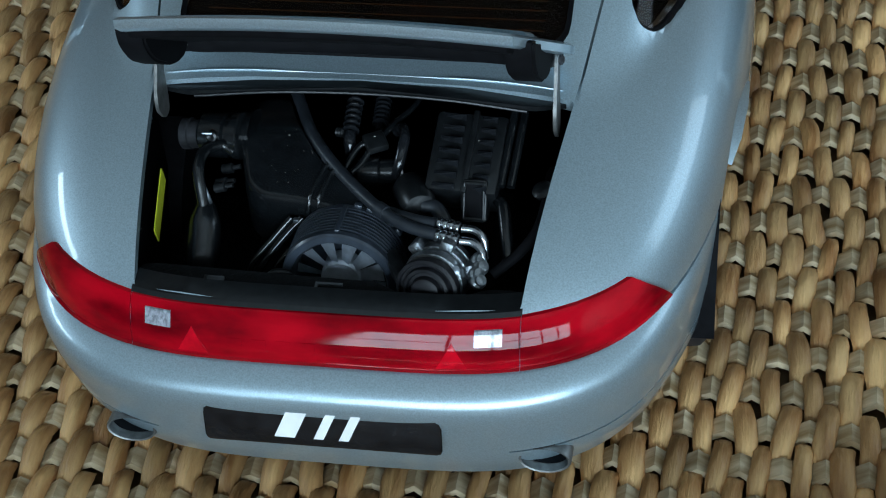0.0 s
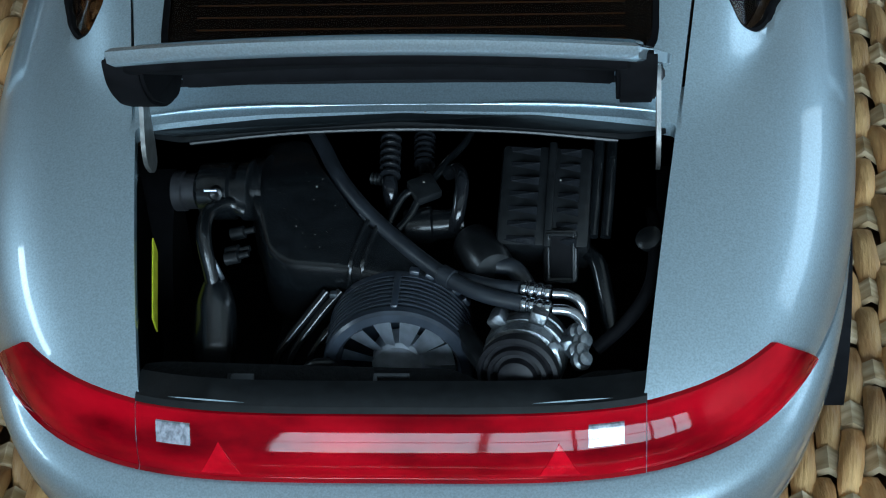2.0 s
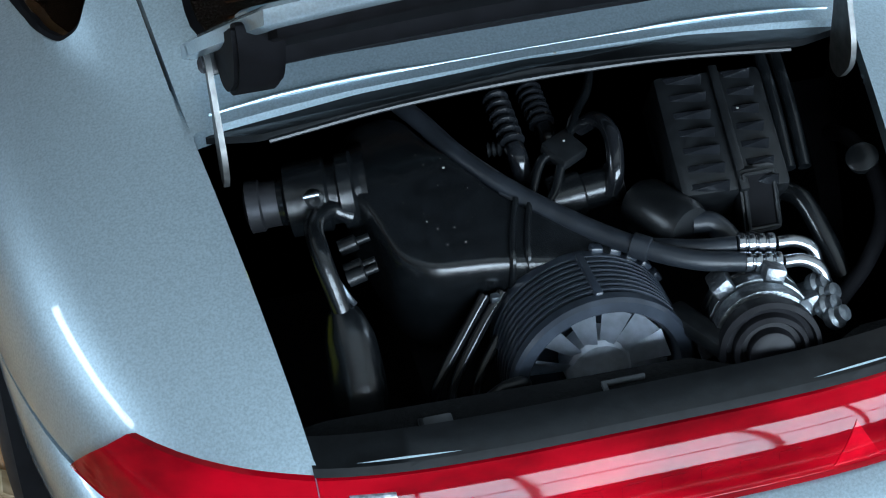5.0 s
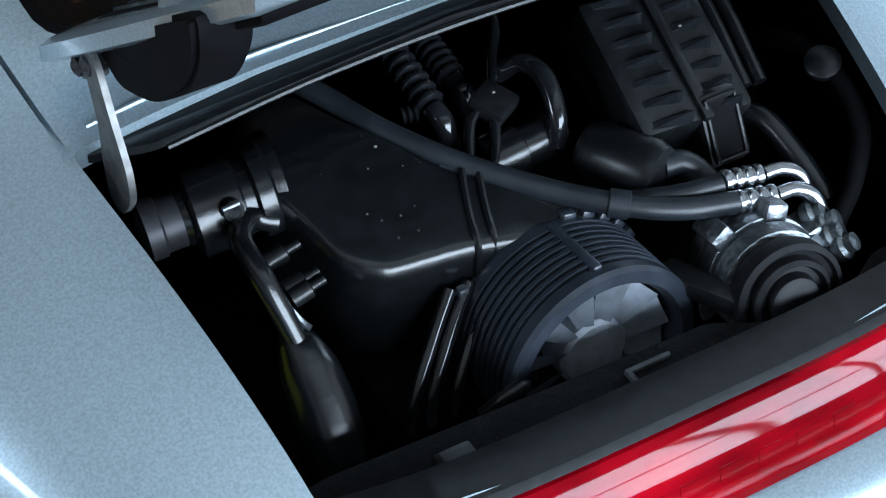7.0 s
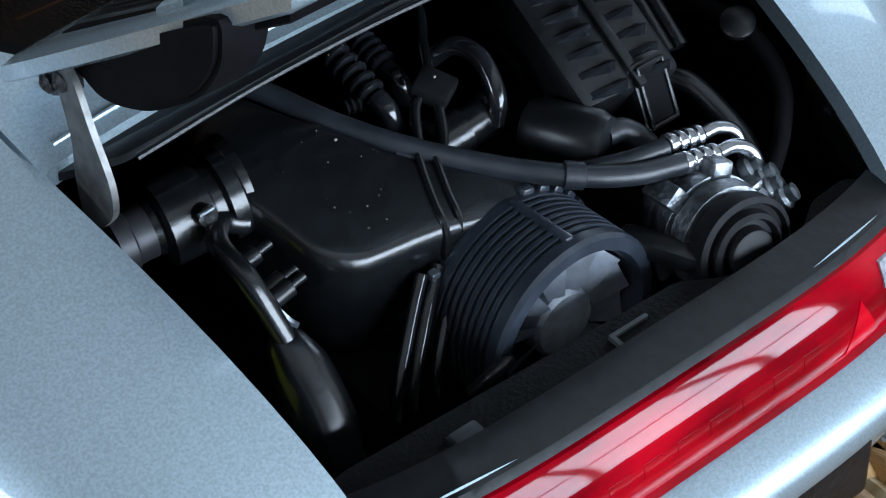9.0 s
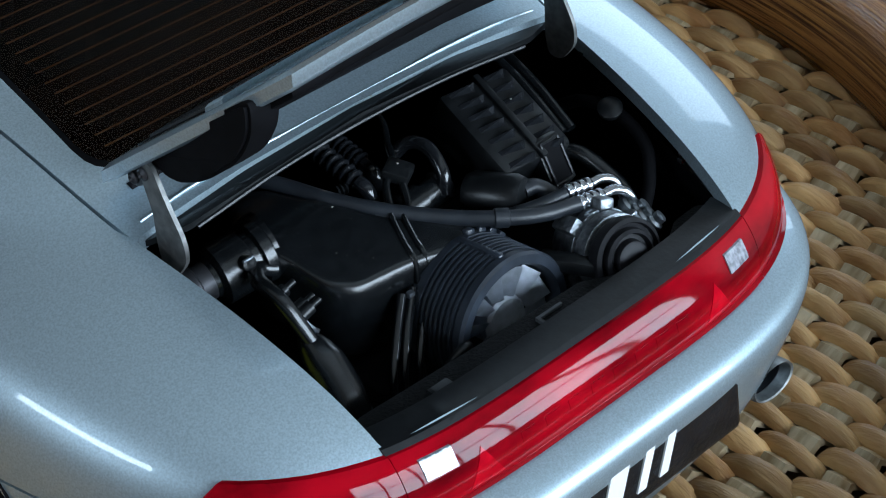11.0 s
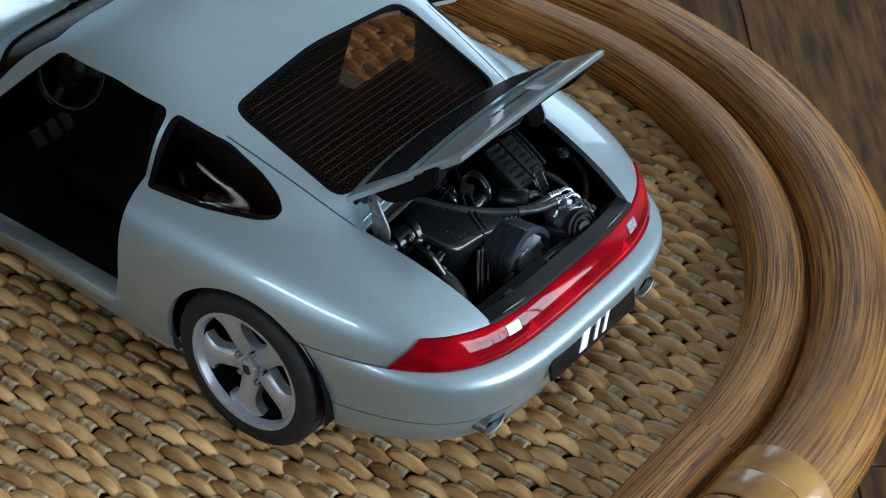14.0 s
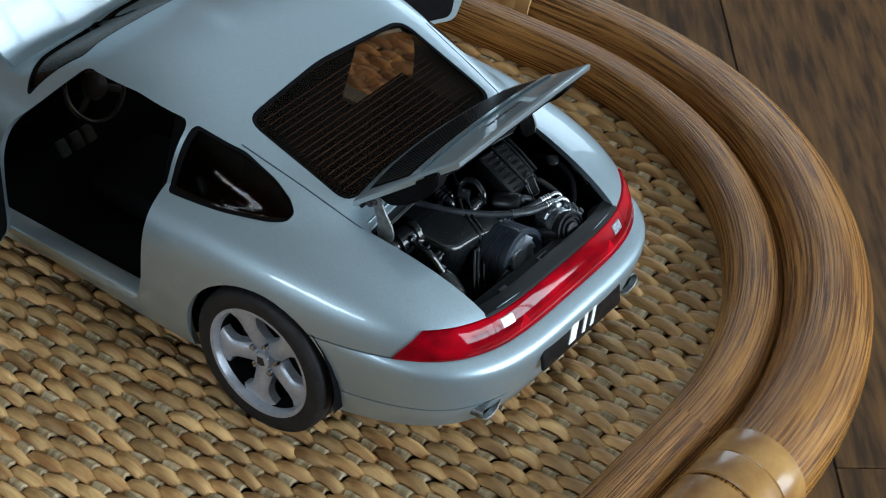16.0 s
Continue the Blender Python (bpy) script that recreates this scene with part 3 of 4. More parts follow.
part("lid_panel", lid_sheet(lid_front, lid_rear, lambda v: 0.482 - 0.070 * v ** 1.3, -0.026, 0.010, 0.010), PAINT, lid, "silver painted lid with a raised spoiler lip")
part("spoiler_lip", lid_sheet(lambda x: -0.366 - 0.02 * (x / 0.44) ** 2, lambda x: -0.398 - 0.018 * (x / 0.44) ** 2, lambda v: 0.424 - 0.012 * v, 0.006, 0.022, 0.006, 40, 4), PAINT, lid)
grille = part("grille", lid_sheet(lambda x: -0.132 - 0.068 * (x / 0.43) ** 2, lambda x: -0.348 - 0.016 * (x / 0.43) ** 2, lambda v: 0.422 - 0.014 * v, 0.006, 0.0125, 0.002), SOFT_BLACK, lid, "black ribbed air intake grille")
for k in range(44):
    x = -0.40 + k * 0.80 / 43
    y0, y1 = -0.140 - 0.068 * (x / 0.43) ** 2, -0.345 - 0.016 * (x / 0.43) ** 2
    part("slat", lid_plate([(x - 0.003, y0), (x + 0.003, y0), (x + 0.003, y1), (x - 0.003, y1)], 0.012, 0.0175), BLACK, grille, smooth=False)
for a, b in ((-0.10, -0.06), (-0.045, -0.01), (0.0, 0.03), (0.04, 0.075), (0.085, 0.11)):
    part("script_mark", lid_plate([(a, -0.485), (b, -0.485), (b + 0.008, -0.468), (a + 0.008, -0.468)], 0.010, 0.0115), DISC, lid, "dark script mark")
part("lid_liner", lid_sheet(lambda x: -0.118 - 0.07 * (x / 0.44) ** 2, lambda x: -0.588 + 0.03 * (x / 0.40) ** 2, lambda v: 0.445 - 0.05 * v, -0.042, -0.020, 0.006), SOFT_BLACK, lid, "black underside")
part("lid_box", lid_sheet(lambda x: -0.155 - 0.045 * (x / 0.375) ** 2, lambda x: -0.245 - 0.03 * (x / 0.375) ** 2, lambda v: 0.378, -0.070, -0.036, 0.008, 30, 5), SOFT_BLACK, lid, "black boxed underside")
for side in (-1, 1):
    bm = prism(round_outline([(-0.225, 0.0), (-0.515, 0.0), (-0.512, -0.065), (-0.475, -0.098), (-0.385, -0.108), (-0.305, -0.088), (-0.245, -0.025)], 0.03, 4), "x", side * 0.412 - 0.032, side * 0.412 + 0.032)
    for v in bm.verts:
        v.co.z += lid_z(v.co.y) - 0.018
    bmesh.ops.bevel(bm, geom=[e for e in bm.edges if abs(e.verts[0].co.x - e.verts[1].co.x) < 1e-4], offset=0.006, segments=2, affect="EDGES")
    part("side_housing", bm, SOFT_BLACK, lid, "black hinge housing under the lid")
    arm = prism(round_outline([(-0.228, 1.0), (-0.270, 1.003), (-0.298, 0.945), (-0.334, 0.885), (-0.338, 0.845), (-0.305, 0.800), (-0.272, 0.800), (-0.262, 0.845), (-0.262, 0.905)], 0.02, 4), "x", side * 0.455 - 0.004, side * 0.455 + 0.004)
    part("hinge_arm", arm, ARM, lid, "worn silver hinge arm")
    part("hinge_bracket", box_bm(0.020, 0.060, 0.035, Matrix.Translation((side * 0.448, -0.235, 0.966)) @ Matrix.Rotation(radians(-37), 4, "X"), 0.006), BLACK, lid, "black hinge bracket")
    for dy in (0.0, 0.028):
        part("hinge_screw", lathe([(0.012, -0.012), (0.012, 0.012), (0.006, 0.016), (0.0, 0.012)], 12, Matrix.Translation((side * 0.450, -0.222 - dy, 0.956 + dy * 0.7)) @ Matrix.Rotation(radians(90 * side), 4, "Y")), DISC, lid)

# ---- bay lining ----
def bay_wall(points, z0, z1, name):
    bm = bmesh.new()
    a = [bm.verts.new((x, y, z0)) for x, y in points]
    b = [bm.verts.new((x, y, z1(x, y) if callable(z1) else z1)) for x, y in points]
    for k in range(len(points) - 1):
        bm.faces.new((a[k], a[k + 1], b[k + 1], b[k]))
    bmesh.ops.solidify(bm, geom=bm.faces, thickness=0.01)
    return part(name, bm, LINER, car)


part("bay_floor", prism([(-0.5, -0.78), (0.5, -0.78), (0.56, -0.08), (-0.56, -0.08)], "z", 0.40, 0.41), SOFT_BLACK, car)
for side in (-1, 1):
    wall = bay_wall([(side * 0.438, -0.76), (side * 0.50, -0.235)], 0.40, lambda x, y: 0.645 + (y + 0.752) * 0.36, "bay_wall")
    for y in (-0.33, -0.60):
        part("wall_clip", box_bm(0.012, 0.012, 0.008, Matrix.Translation((side * (0.431 + (y + 0.76) * 0.118), y, 0.66 + (y + 0.752) * 0.36))), CHROME, wall)
bay_wall([(-0.52, -0.12), (0.52, -0.12)], 0.40, 0.86, "bay_bulkhead")
lipbm = prism(round_outline([(-0.475, -0.245), (-0.25, -0.228), (0, -0.222), (0.25, -0.228), (0.475, -0.245), (0.40, -0.272), (0, -0.258), (-0.40, -0.272)], 0.01, 2), "z", 0.0, 0.012)
for v in lipbm.verts:
    v.co.z += 0.842 + 0.025 * (1 - (v.co.x / 0.48) ** 2) - 0.006 * (v.co.x / 0.48) ** 2
part("gasket", lipbm, BLACK, car, "black rubber gasket")
part("gasket_edge", tube([(-0.385, -0.272, 0.845), (-0.2, -0.266, 0.862), (0, -0.262, 0.866), (0.2, -0.266, 0.862), (0.385, -0.272, 0.845)], 0.0045, 8, 8), BLACK, car)
# the shelf behind the engine
SHELF = [(-0.425, -0.752), (0, -0.776), (0.425, -0.752), (0.435, -0.70), (0.405, -0.672), (0.34, -0.676), (0.29, -0.705), (0.22, -0.722), (0.15, -0.70), (0.10, -0.672), (-0.05, -0.668), (-0.39, -0.655), (-0.432, -0.66)]
shelf = part("shelf", prism(round_outline(SHELF, 0.012, 3), "z", 0.56, 0.672), SHELF_BLACK, car, "black moulded rear shelf")
part("shelf_ridge", prism([(-0.28, -0.69), (-0.274, -0.69), (-0.274, -0.745), (-0.28, -0.745)], "z", 0.672, 0.679), BLACK, shelf)
part("shelf_pad", prism(round_outline([(-0.274, -0.688), (-0.235, -0.688), (-0.235, -0.728), (-0.274, -0.728)], 0.004, 2), "z", 0.672, 0.676), PAD, shelf, "grey pad")
part("shelf_mark", prism([(-0.03, -0.69), (0.03, -0.69), (0.03, -0.695), (-0.024, -0.695), (-0.024, -0.742), (-0.03, -0.742)], "z", 0.672, 0.679), PAD, shelf)
part("shelf_rim", tube([(-0.40, -0.742, 0.674), (-0.17, -0.752, 0.675), (-0.13, -0.762, 0.676), (0.15, -0.762, 0.676), (0.19, -0.752, 0.675), (0.41, -0.742, 0.674)], 0.006, 8, 6), SHELF_BLACK, shelf)
part("sticker", box_bm(0.003, 0.165, 0.05, Matrix.Translation((-0.444, -0.465, 0.675)) @ Matrix.Rotation(radians(6.5), 4, "Z") @ Matrix.Rotation(radians(18), 4, "X")), YELLOW, car, "yellow warning sticker on the bay wall")


# ---- engine ----
def E(x, y, z):
    return (1.012 * x, 1.018 * y - 0.004, z + 0.006)


def along(a, b):
    """A pose at a whose z runs towards b."""
    d = Vector(b) - Vector(a)
    return Matrix.Translation(a) @ d.to_track_quat("Z", "Y").to_matrix().to_4x4()


engine = tagged(new("engine"), "black moulded engine with bright metal fittings")
engine.parent = car
# air box: a flat-topped plenum, tilted like the deck, tapering into a duct
AIRBOX = round_outline([(-0.288, -0.20), (-0.288, -0.305), (-0.268, -0.35), (-0.248, -0.425), (-0.208, -0.456), (-0.10, -0.470), (0.0, -0.497), (0.060, -0.516), (0.066, -0.470), (-0.015, -0.420), (-0.085, -0.355), (-0.155, -0.25), (-0.19, -0.16), (-0.25, -0.16)], 0.03, 4)


def airbox_z(x, y):
    return 0.768 + 0.06 * (x + 0.277) + (0.38 if y < -0.298 else 0.02) * (y + 0.298)


bm = bmesh.new()
cx, cy = -0.155, -0.375
rings = []
for f, dz in ((0.94, -0.150), (1.0, -0.135), (1.0, -0.034), (0.985, -0.016), (0.955, -0.006), (0.91, -0.001), (0.84, 0.0), (0.7, 0.0), (0.5, 0.001), (0.3, 0.001), (0.1, 0.001)):
    rings.append([bm.verts.new((cx + f * (x - cx), cy + f * (y - cy), airbox_z(cx + f * (x - cx), cy + f * (y - cy)) + dz)) for x, y in AIRBOX])
for a, b in zip(rings, rings[1:]):
    for k in range(len(a)):
        bm.faces.new((a[k], a[(k + 1) % len(a)], b[(k + 1) % len(b)], b[k]))
bm.faces.new(rings[0])
bm.faces.new(rings[-1])
airbox = part("air_box", bm, BLACK_SATIN, engine, "smooth black air box with dust specks")
part("duct_neck", lathe([(0.060, 0.0), (0.058, 0.02), (0.052, 0.035), (0.050, 0.05)], 30, along((-0.250, -0.268, 0.735), (-0.40, -0.247, 0.72)), capped=False), BLACK_SATIN, airbox)
for dx in (0.0, 0.022):
    pts = [(-0.060 + dx, -0.380), (-0.072 + dx, -0.41), (-0.082 + dx, -0.44)]
    over = [(x, y, airbox_z(x, y) + 0.002) for x, y in pts]
    x, y = pts[-1]
    over += [(x - 0.006, y - 0.026, airbox_z(x, y) - 0.012), (x - 0.010, y - 0.036, airbox_z(x, y) - 0.05), (x - 0.012, y - 0.036, 0.62)]
    part("strap", tube(over, 0.005, 8, 6), BLACK_SATIN, airbox)
rng = random.Random(7)
for k in range(24):
    x = rng.gauss(-0.15, 0.045)
    y = rng.gauss(-0.36, 0.05)
    if -0.235 < x < -0.10 and -0.43 < y < -0.25:
        r = rng.uniform(0.0002, 0.0007)
        part("dust_speck", box_bm(r * 2.4, r * 2, 0.001, Matrix.Translation((x, y, airbox_z(x, y) + 0.0012)) @ Matrix.Rotation(rng.uniform(0, 3), 4, "Z")), DUST, airbox, smooth=False)
# throttle cylinder
m = along(E(-0.268, -0.285, 0.745), E(-0.43, -0.262, 0.725))
throttle = part("throttle_body", lathe([(0.05, 0), (0.056, 0.004), (0.056, 0.022), (0.046, 0.026), (0.046, 0.038), (0.054, 0.042), (0.054, 0.098), (0.036, 0.104), (0.034, 0.112)], 36, m), BLACK_SATIN, engine)
part("throttle_cap", lathe([(0.034, 0.112), (0.034, 0.135), (0.038, 0.138), (0.038, 0.156), (0.02, 0.162), (0.0, 0.162)], 24, m), DISC, throttle, "grey metal cap")
part("throttle_boss", lathe([(0.013, 0), (0.013, 0.018), (0.008, 0.02), (0.0, 0.016)], 14, along(E(-0.335, -0.315, 0.768), E(-0.335, -0.365, 0.79))), BLACK, throttle)
part("throttle_pin", tube([E(-0.33, -0.333, 0.787), E(-0.352, -0.336, 0.789)], 0.003, 8, 2), STEEL, throttle)
part("breather_hose", tube([E(-0.285, -0.33, 0.735), E(-0.315, -0.325, 0.748), E(-0.343, -0.36, 0.757), E(-0.346, -0.415, 0.752), E(-0.334, -0.455, 0.70), E(-0.325, -0.48, 0.66)], 0.014, 14, 8), BLACK_SATIN, engine, "thin black breather hose")
part("hose_bracket", tube([E(-0.335, -0.435, 0.73), E(-0.318, -0.455, 0.70), E(-0.312, -0.465, 0.695)], 0.004, 6, 4), STEEL, engine)
for k, (x, y) in enumerate(((-0.31, -0.355), (-0.312, -0.405), (-0.312, -0.42))):
    part("stud", lathe([(0.012, 0), (0.012, 0.025), (0.006, 0.027), (0.006, 0.045), (0, 0.045)], 12, along(E(x, y, 0.70), E(x + 0.05, y, 0.715))), BLACK, engine)
part("oil_filler", tube([(-0.333, -0.455, 0.690), (-0.331, -0.490, 0.665), (-0.331, -0.530, 0.625), (-0.336, -0.570, 0.575), (-0.340, -0.590, 0.53)], lambda t: lerp_table([(0, 0.012), (0.1, 0.024), (0.3, 0.036), (0.6, 0.041), (1, 0.034)], t), 28, 8), BLACK_SATIN, engine, "rounded glossy black filler neck")
# main hose, its clamps and bright ferrules
hose = part("main_hose", tube([E(-0.180, -0.14, 0.775), E(-0.152, -0.20, 0.772), E(-0.115, -0.275, 0.760), E(-0.059, -0.350, 0.744), E(0.015, -0.425, 0.728), E(0.087, -0.492, 0.722), E(0.15, -0.528, 0.716), E(0.215, -0.546, 0.712)], 0.0142, 18, 10), HOSE, engine, "thick dark grey rubber hose")
part("upper_hose", tube([E(0.10, -0.478, 0.71), E(0.16, -0.505, 0.716), E(0.212, -0.520, 0.722)], 0.0125, 16, 8), HOSE, engine)
for a, b in ((E(-0.068, -0.341, 0.735), E(-0.048, -0.362, 0.733)), (E(0.075, -0.482, 0.723), E(0.100, -0.500, 0.7205))):
    part("hose_clamp", lathe([(0.0142, -0.002), (0.0178, 0.0), (0.0178, 0.024), (0.0142, 0.026)], 22, along(a, b)), HOSE, hose)
for dy, dz in ((0.0, 0.0), (0.029, 0.010)):
    a, b = Vector(E(0.213, -0.546 + dy, 0.712 + dz)), Vector(E(0.268, -0.556 + dy, 0.708 + dz))
    prof = []
    for k in range(4):
        h = k * 0.014
        prof += [(0.0115, h), (0.0142, h + 0.002), (0.0148, h + 0.006), (0.0142, h + 0.010), (0.0115, h + 0.012)]
    part("ferrule", lathe(prof, 18, along(a, b)), CHROME, hose, "bright ribbed ferrule")
    part("pipe_elbow", tube([b, E(0.295, -0.558 + dy, 0.706 + dz), E(0.317, -0.570 + dy, 0.694 + dz), E(0.322, -0.590 + dy, 0.665)], 0.0095, 14, 7), CHROME, hose, "bright bent pipe")
# compressor
cm = along(E(0.228, -0.555, 0.625), E(0.205, -0.70, 0.672))
comp = part("compressor", lathe([(0.06, -0.02), (0.072, 0.0), (0.072, 0.018), (0.066, 0.02), (0.066, 0.026), (0.073, 0.028), (0.073, 0.052), (0.066, 0.054), (0.066, 0.06), (0.072, 0.062), (0.070, 0.085), (0.055, 0.09), (0.0, 0.09)], 40, cm), CAST, engine, "rough silver cast compressor")
part("compressor_pulley", lathe([(0.05, 0.088), (0.066, 0.092), (0.070, 0.102), (0.070, 0.122), (0.063, 0.126), (0.060, 0.118), (0.053, 0.116), (0.051, 0.128), (0.045, 0.132), (0.041, 0.122), (0.034, 0.122), (0.031, 0.135), (0.024, 0.138), (0.0, 0.136)], 44, cm), PULLEY, comp, "black stepped pulley")
for a, r in ((20, 0.078), (75, 0.078), (130, 0.078), (200, 0.078)):
    part("compressor_lug", box_bm(0.026, 0.03, 0.055, cm @ Matrix.Rotation(radians(a), 4, "Z") @ Matrix.Translation((r, 0, 0.03)), 0.005), CAST, comp)
for k in range(4):
    p = E(0.305 + 0.006 * (k % 2), -0.572 - 0.018 * k, 0.665 - 0.004 * k)
    part("fitting", lathe([(0.014, 0), (0.018, 0.004), (0.018, 0.016), (0.012, 0.02), (0.012, 0.03), (0.0, 0.032)], 12, along(p, Vector(p) + Vector((0.02, -0.02, 0.03)))), CAST, comp)
part("compressor_bolt", lathe([(0.010, 0), (0.010, 0.012), (0.005, 0.014), (0.0, 0.014)], 6, along(E(0.268, -0.625, 0.685), E(0.275, -0.65, 0.71))), STEEL, comp)
part("belt_cover", box_bm(0.035, 0.11, 0.03, Matrix.Translation(E(0.135, -0.60, 0.655)) @ Matrix.Rotation(radians(28), 4, "Z"), 0.01), BLACK, engine)
# cooling fan
fm = along(E(0.0, -0.488, 0.584), E(0.0, -0.645, 0.604))
prof = [(0.10, -0.02), (0.128, -0.018), (0.132, 0.0)]
for k in range(8):
    h = 0.004 + k * 0.0115
    prof += [(0.132, h), (0.1325, h + 0.0055), (0.1265, h + 0.0065), (0.1265, h + 0.0105)]
prof += [(0.132, 0.098), (0.1325, 0.112), (0.128, 0.118), (0.112, 0.118), (0.106, 0.108), (0.104, 0.04), (0.0, 0.04)]
fan = part("fan_housing", lathe(prof, 72, fm), FANBLACK, engine, "ribbed black cooling fan housing")
up = fm.to_3x3().inverted() @ Vector((0, 0.2, 1))
ang = math.atan2(up.y, up.x)
part("fan_rib", box_bm(0.014, 0.012, 0.10, fm @ Matrix.Rotation(ang, 4, "Z") @ Matrix.Translation((0.129, 0, 0.052)), 0.003), FANBLACK, fan)
for k in range(5):
    part("fan_tooth", box_bm(0.014, 0.018, 0.016, fm @ Matrix.Rotation(ang - radians(12 + k * 12), 4, "Z") @ Matrix.Translation((0.132, 0, -0.006)), 0.003), FANBLACK, fan)
for k in range(12):
    t = fm @ Matrix.Rotation(2 * math.pi * (k + 0.5) / 12, 4, "Z")
    bm = bmesh.new()
    q = [bm.verts.new(t @ Vector(p)) for p in ((0.045, -0.009, 0.098), (0.100, -0.019, 0.104), (0.100, 0.019, 0.088), (0.045, 0.009, 0.088))]
    bm.faces.new(q)
    bmesh.ops.solidify(bm, geom=bm.faces, thickness=0.006)
    part("fan_blade", bm, FANMETAL, fan, "silver fan blade")
part("fan_hub", lathe([(0.047, 0.05), (0.047, 0.092), (0.042, 0.098), (0.03, 0.099), (0.018, 0.102), (0.0, 0.102)], 32, fm), FANMETAL, fan, "silver fan hub")
# pipes beside the fan
for k, (x, dz) in enumerate(((-0.215, 0), (-0.19, 0.005), (-0.155, 0.0))):
    part("coolant_pipe", tube([E(x - 0.012, -0.545, 0.545), E(x, -0.53, 0.58), E(x + 0.05, -0.49, 0.63 + dz), E(x + 0.085, -0.465, 0.665)], 0.0085, 10, 6), BLACK_GLOSS, engine, "thin glossy black pipe")
part("pipe_loop", tube([E(-0.165, -0.60, 0.60), E(-0.14, -0.61, 0.63), E(-0.112, -0.60, 0.62), E(-0.11, -0.58, 0.58)], 0.009, 10, 6), BLACK, engine)
part("pipe_clip", box_bm(0.014, 0.012, 0.012, Matrix.Translation(E(-0.118, -0.473, 0.663)), 0.003), STEEL, engine)
# air filter box with fins and inlet
am = Matrix.Translation(E(0.258, -0.325, 0.745)) @ Matrix.Rotation(radians(24), 4, "X") @ Matrix.Rotation(radians(-3), 4, "Z")
filt = part("filter_box", box_bm(0.165, 0.20, 0.10, am @ Matrix.Translation((-0.005, 0.0, -0.015)), 0.012), BLACK, engine, "black finned air filter box")
part("filter_ridge", box_bm(0.014, 0.205, 0.012, am @ Matrix.Translation((0.004, 0, 0.037)), 0.003), BLACK, filt)
for k in range(7):
    y = 0.085 - k * 0.029
    for x0, w in ((-0.045, 0.055), (0.035, 0.04)):
        bm = bmesh.new()
        q = [bm.verts.new(am @ Vector(p)) for p in ((x0 - w / 2, y + 0.008, 0.034), (x0 + w / 2, y + 0.010, 0.034), (x0 + w / 2, y - 0.010, 0.034), (x0 - w / 2, y - 0.002, 0.034), (x0 + w / 2, y, 0.050))]
        for f in ((0, 1, 4), (3, 0, 4), (2, 3, 4), (1, 2, 4)):
            bm.faces.new([q[j] for j in f])
        part("fin", bm, BLACK_GLOSS, filt, smooth=False)
for x in (0.085, 0.108):
    part("filter_pipe", tube([am @ Vector((x, 0.12, 0.02)), am @ Vector((x, 0.04, 0.025)), am @ Vector((x - 0.003, -0.07, 0.02))], 0.010, 12, 6), BLACK_SATIN, filt)
im = Matrix.Translation(E(0.280, -0.415, 0.705)) @ Matrix.Rotation(radians(58), 4, "X")
inlet = box_bm(0.062, 0.098, 0.05, im, 0.010)
part("inlet", inlet, BLACK, filt)
rim_pts = [im @ Vector((0.022 * (1 if c > 0 else -1) * min(1, abs(c) * 1.6), 0.040 * (1 if s > 0 else -1) * min(1, abs(s) * 1.6), 0.027)) for c, s in ((math.cos(2 * math.pi * k / 32), math.sin(2 * math.pi * k / 32)) for k in range(32))]
part("inlet_rim", tube(rim_pts, 0.0035, 8, closed=True), BLACK, filt, "black inlet rim")
part("inlet_opening", prism([(-0.021, -0.038), (0.021, -0.038), (0.021, 0.038), (-0.021, 0.038)], "z", 0.0252, 0.0262), SOFT_BLACK, filt).matrix_world = Matrix.Scale(S, 4) @ im @ Matrix.Scale(18, 4)
for p in (E(0.28, -0.326, 0.80), E(0.276, -0.425, 0.69), E(0.035, -0.288, 0.7655), E(-0.151, -0.327, 0.789), E(0.04, -0.2235, 0.874)):
    part("dust_speck", box_bm(0.0034, 0.0024, 0.0015, Matrix.Translation(p)), DUST, engine, smooth=False)
# canister and elbow
part("canister", lathe([(0.0, -0.07), (0.035, -0.068), (0.042, -0.055), (0.042, 0.025), (0.036, 0.04), (0.0, 0.045)], 28, along(E(0.15, -0.43, 0.705), E(0.17, -0.475, 0.712))), BLACK, engine)
part("canister_elbow", tube([E(0.17, -0.455, 0.715), E(0.20, -0.46, 0.712), E(0.222, -0.485, 0.69), E(0.225, -0.505, 0.65)], 0.017, 14, 6), HOSE, engine)
# junction box with leads
part("junction_box", box_bm(0.05, 0.05, 0.022, Matrix.Translation(E(0.035, -0.288, 0.748)) @ Matrix.Rotation(radians(30), 4, "Z") @ Matrix.Rotation(radians(12), 4, "X"), 0.005), BLACK, engine, "small square black junction box")
for pts in (((0.045, -0.27, 0.748), (0.075, -0.22, 0.758), (0.10, -0.185, 0.765), (0.115, -0.15, 0.77)), ((0.03, -0.30, 0.745), (0.01, -0.335, 0.725), (-0.01, -0.36, 0.715)), ((0.015, -0.285, 0.745), (-0.005, -0.30, 0.738), (-0.025, -0.335, 0.715), (-0.03, -0.36, 0.70))):
    part("lead", tube([E(*p) for p in pts], 0.0075, 10, 7), BLACK_SATIN, engine)
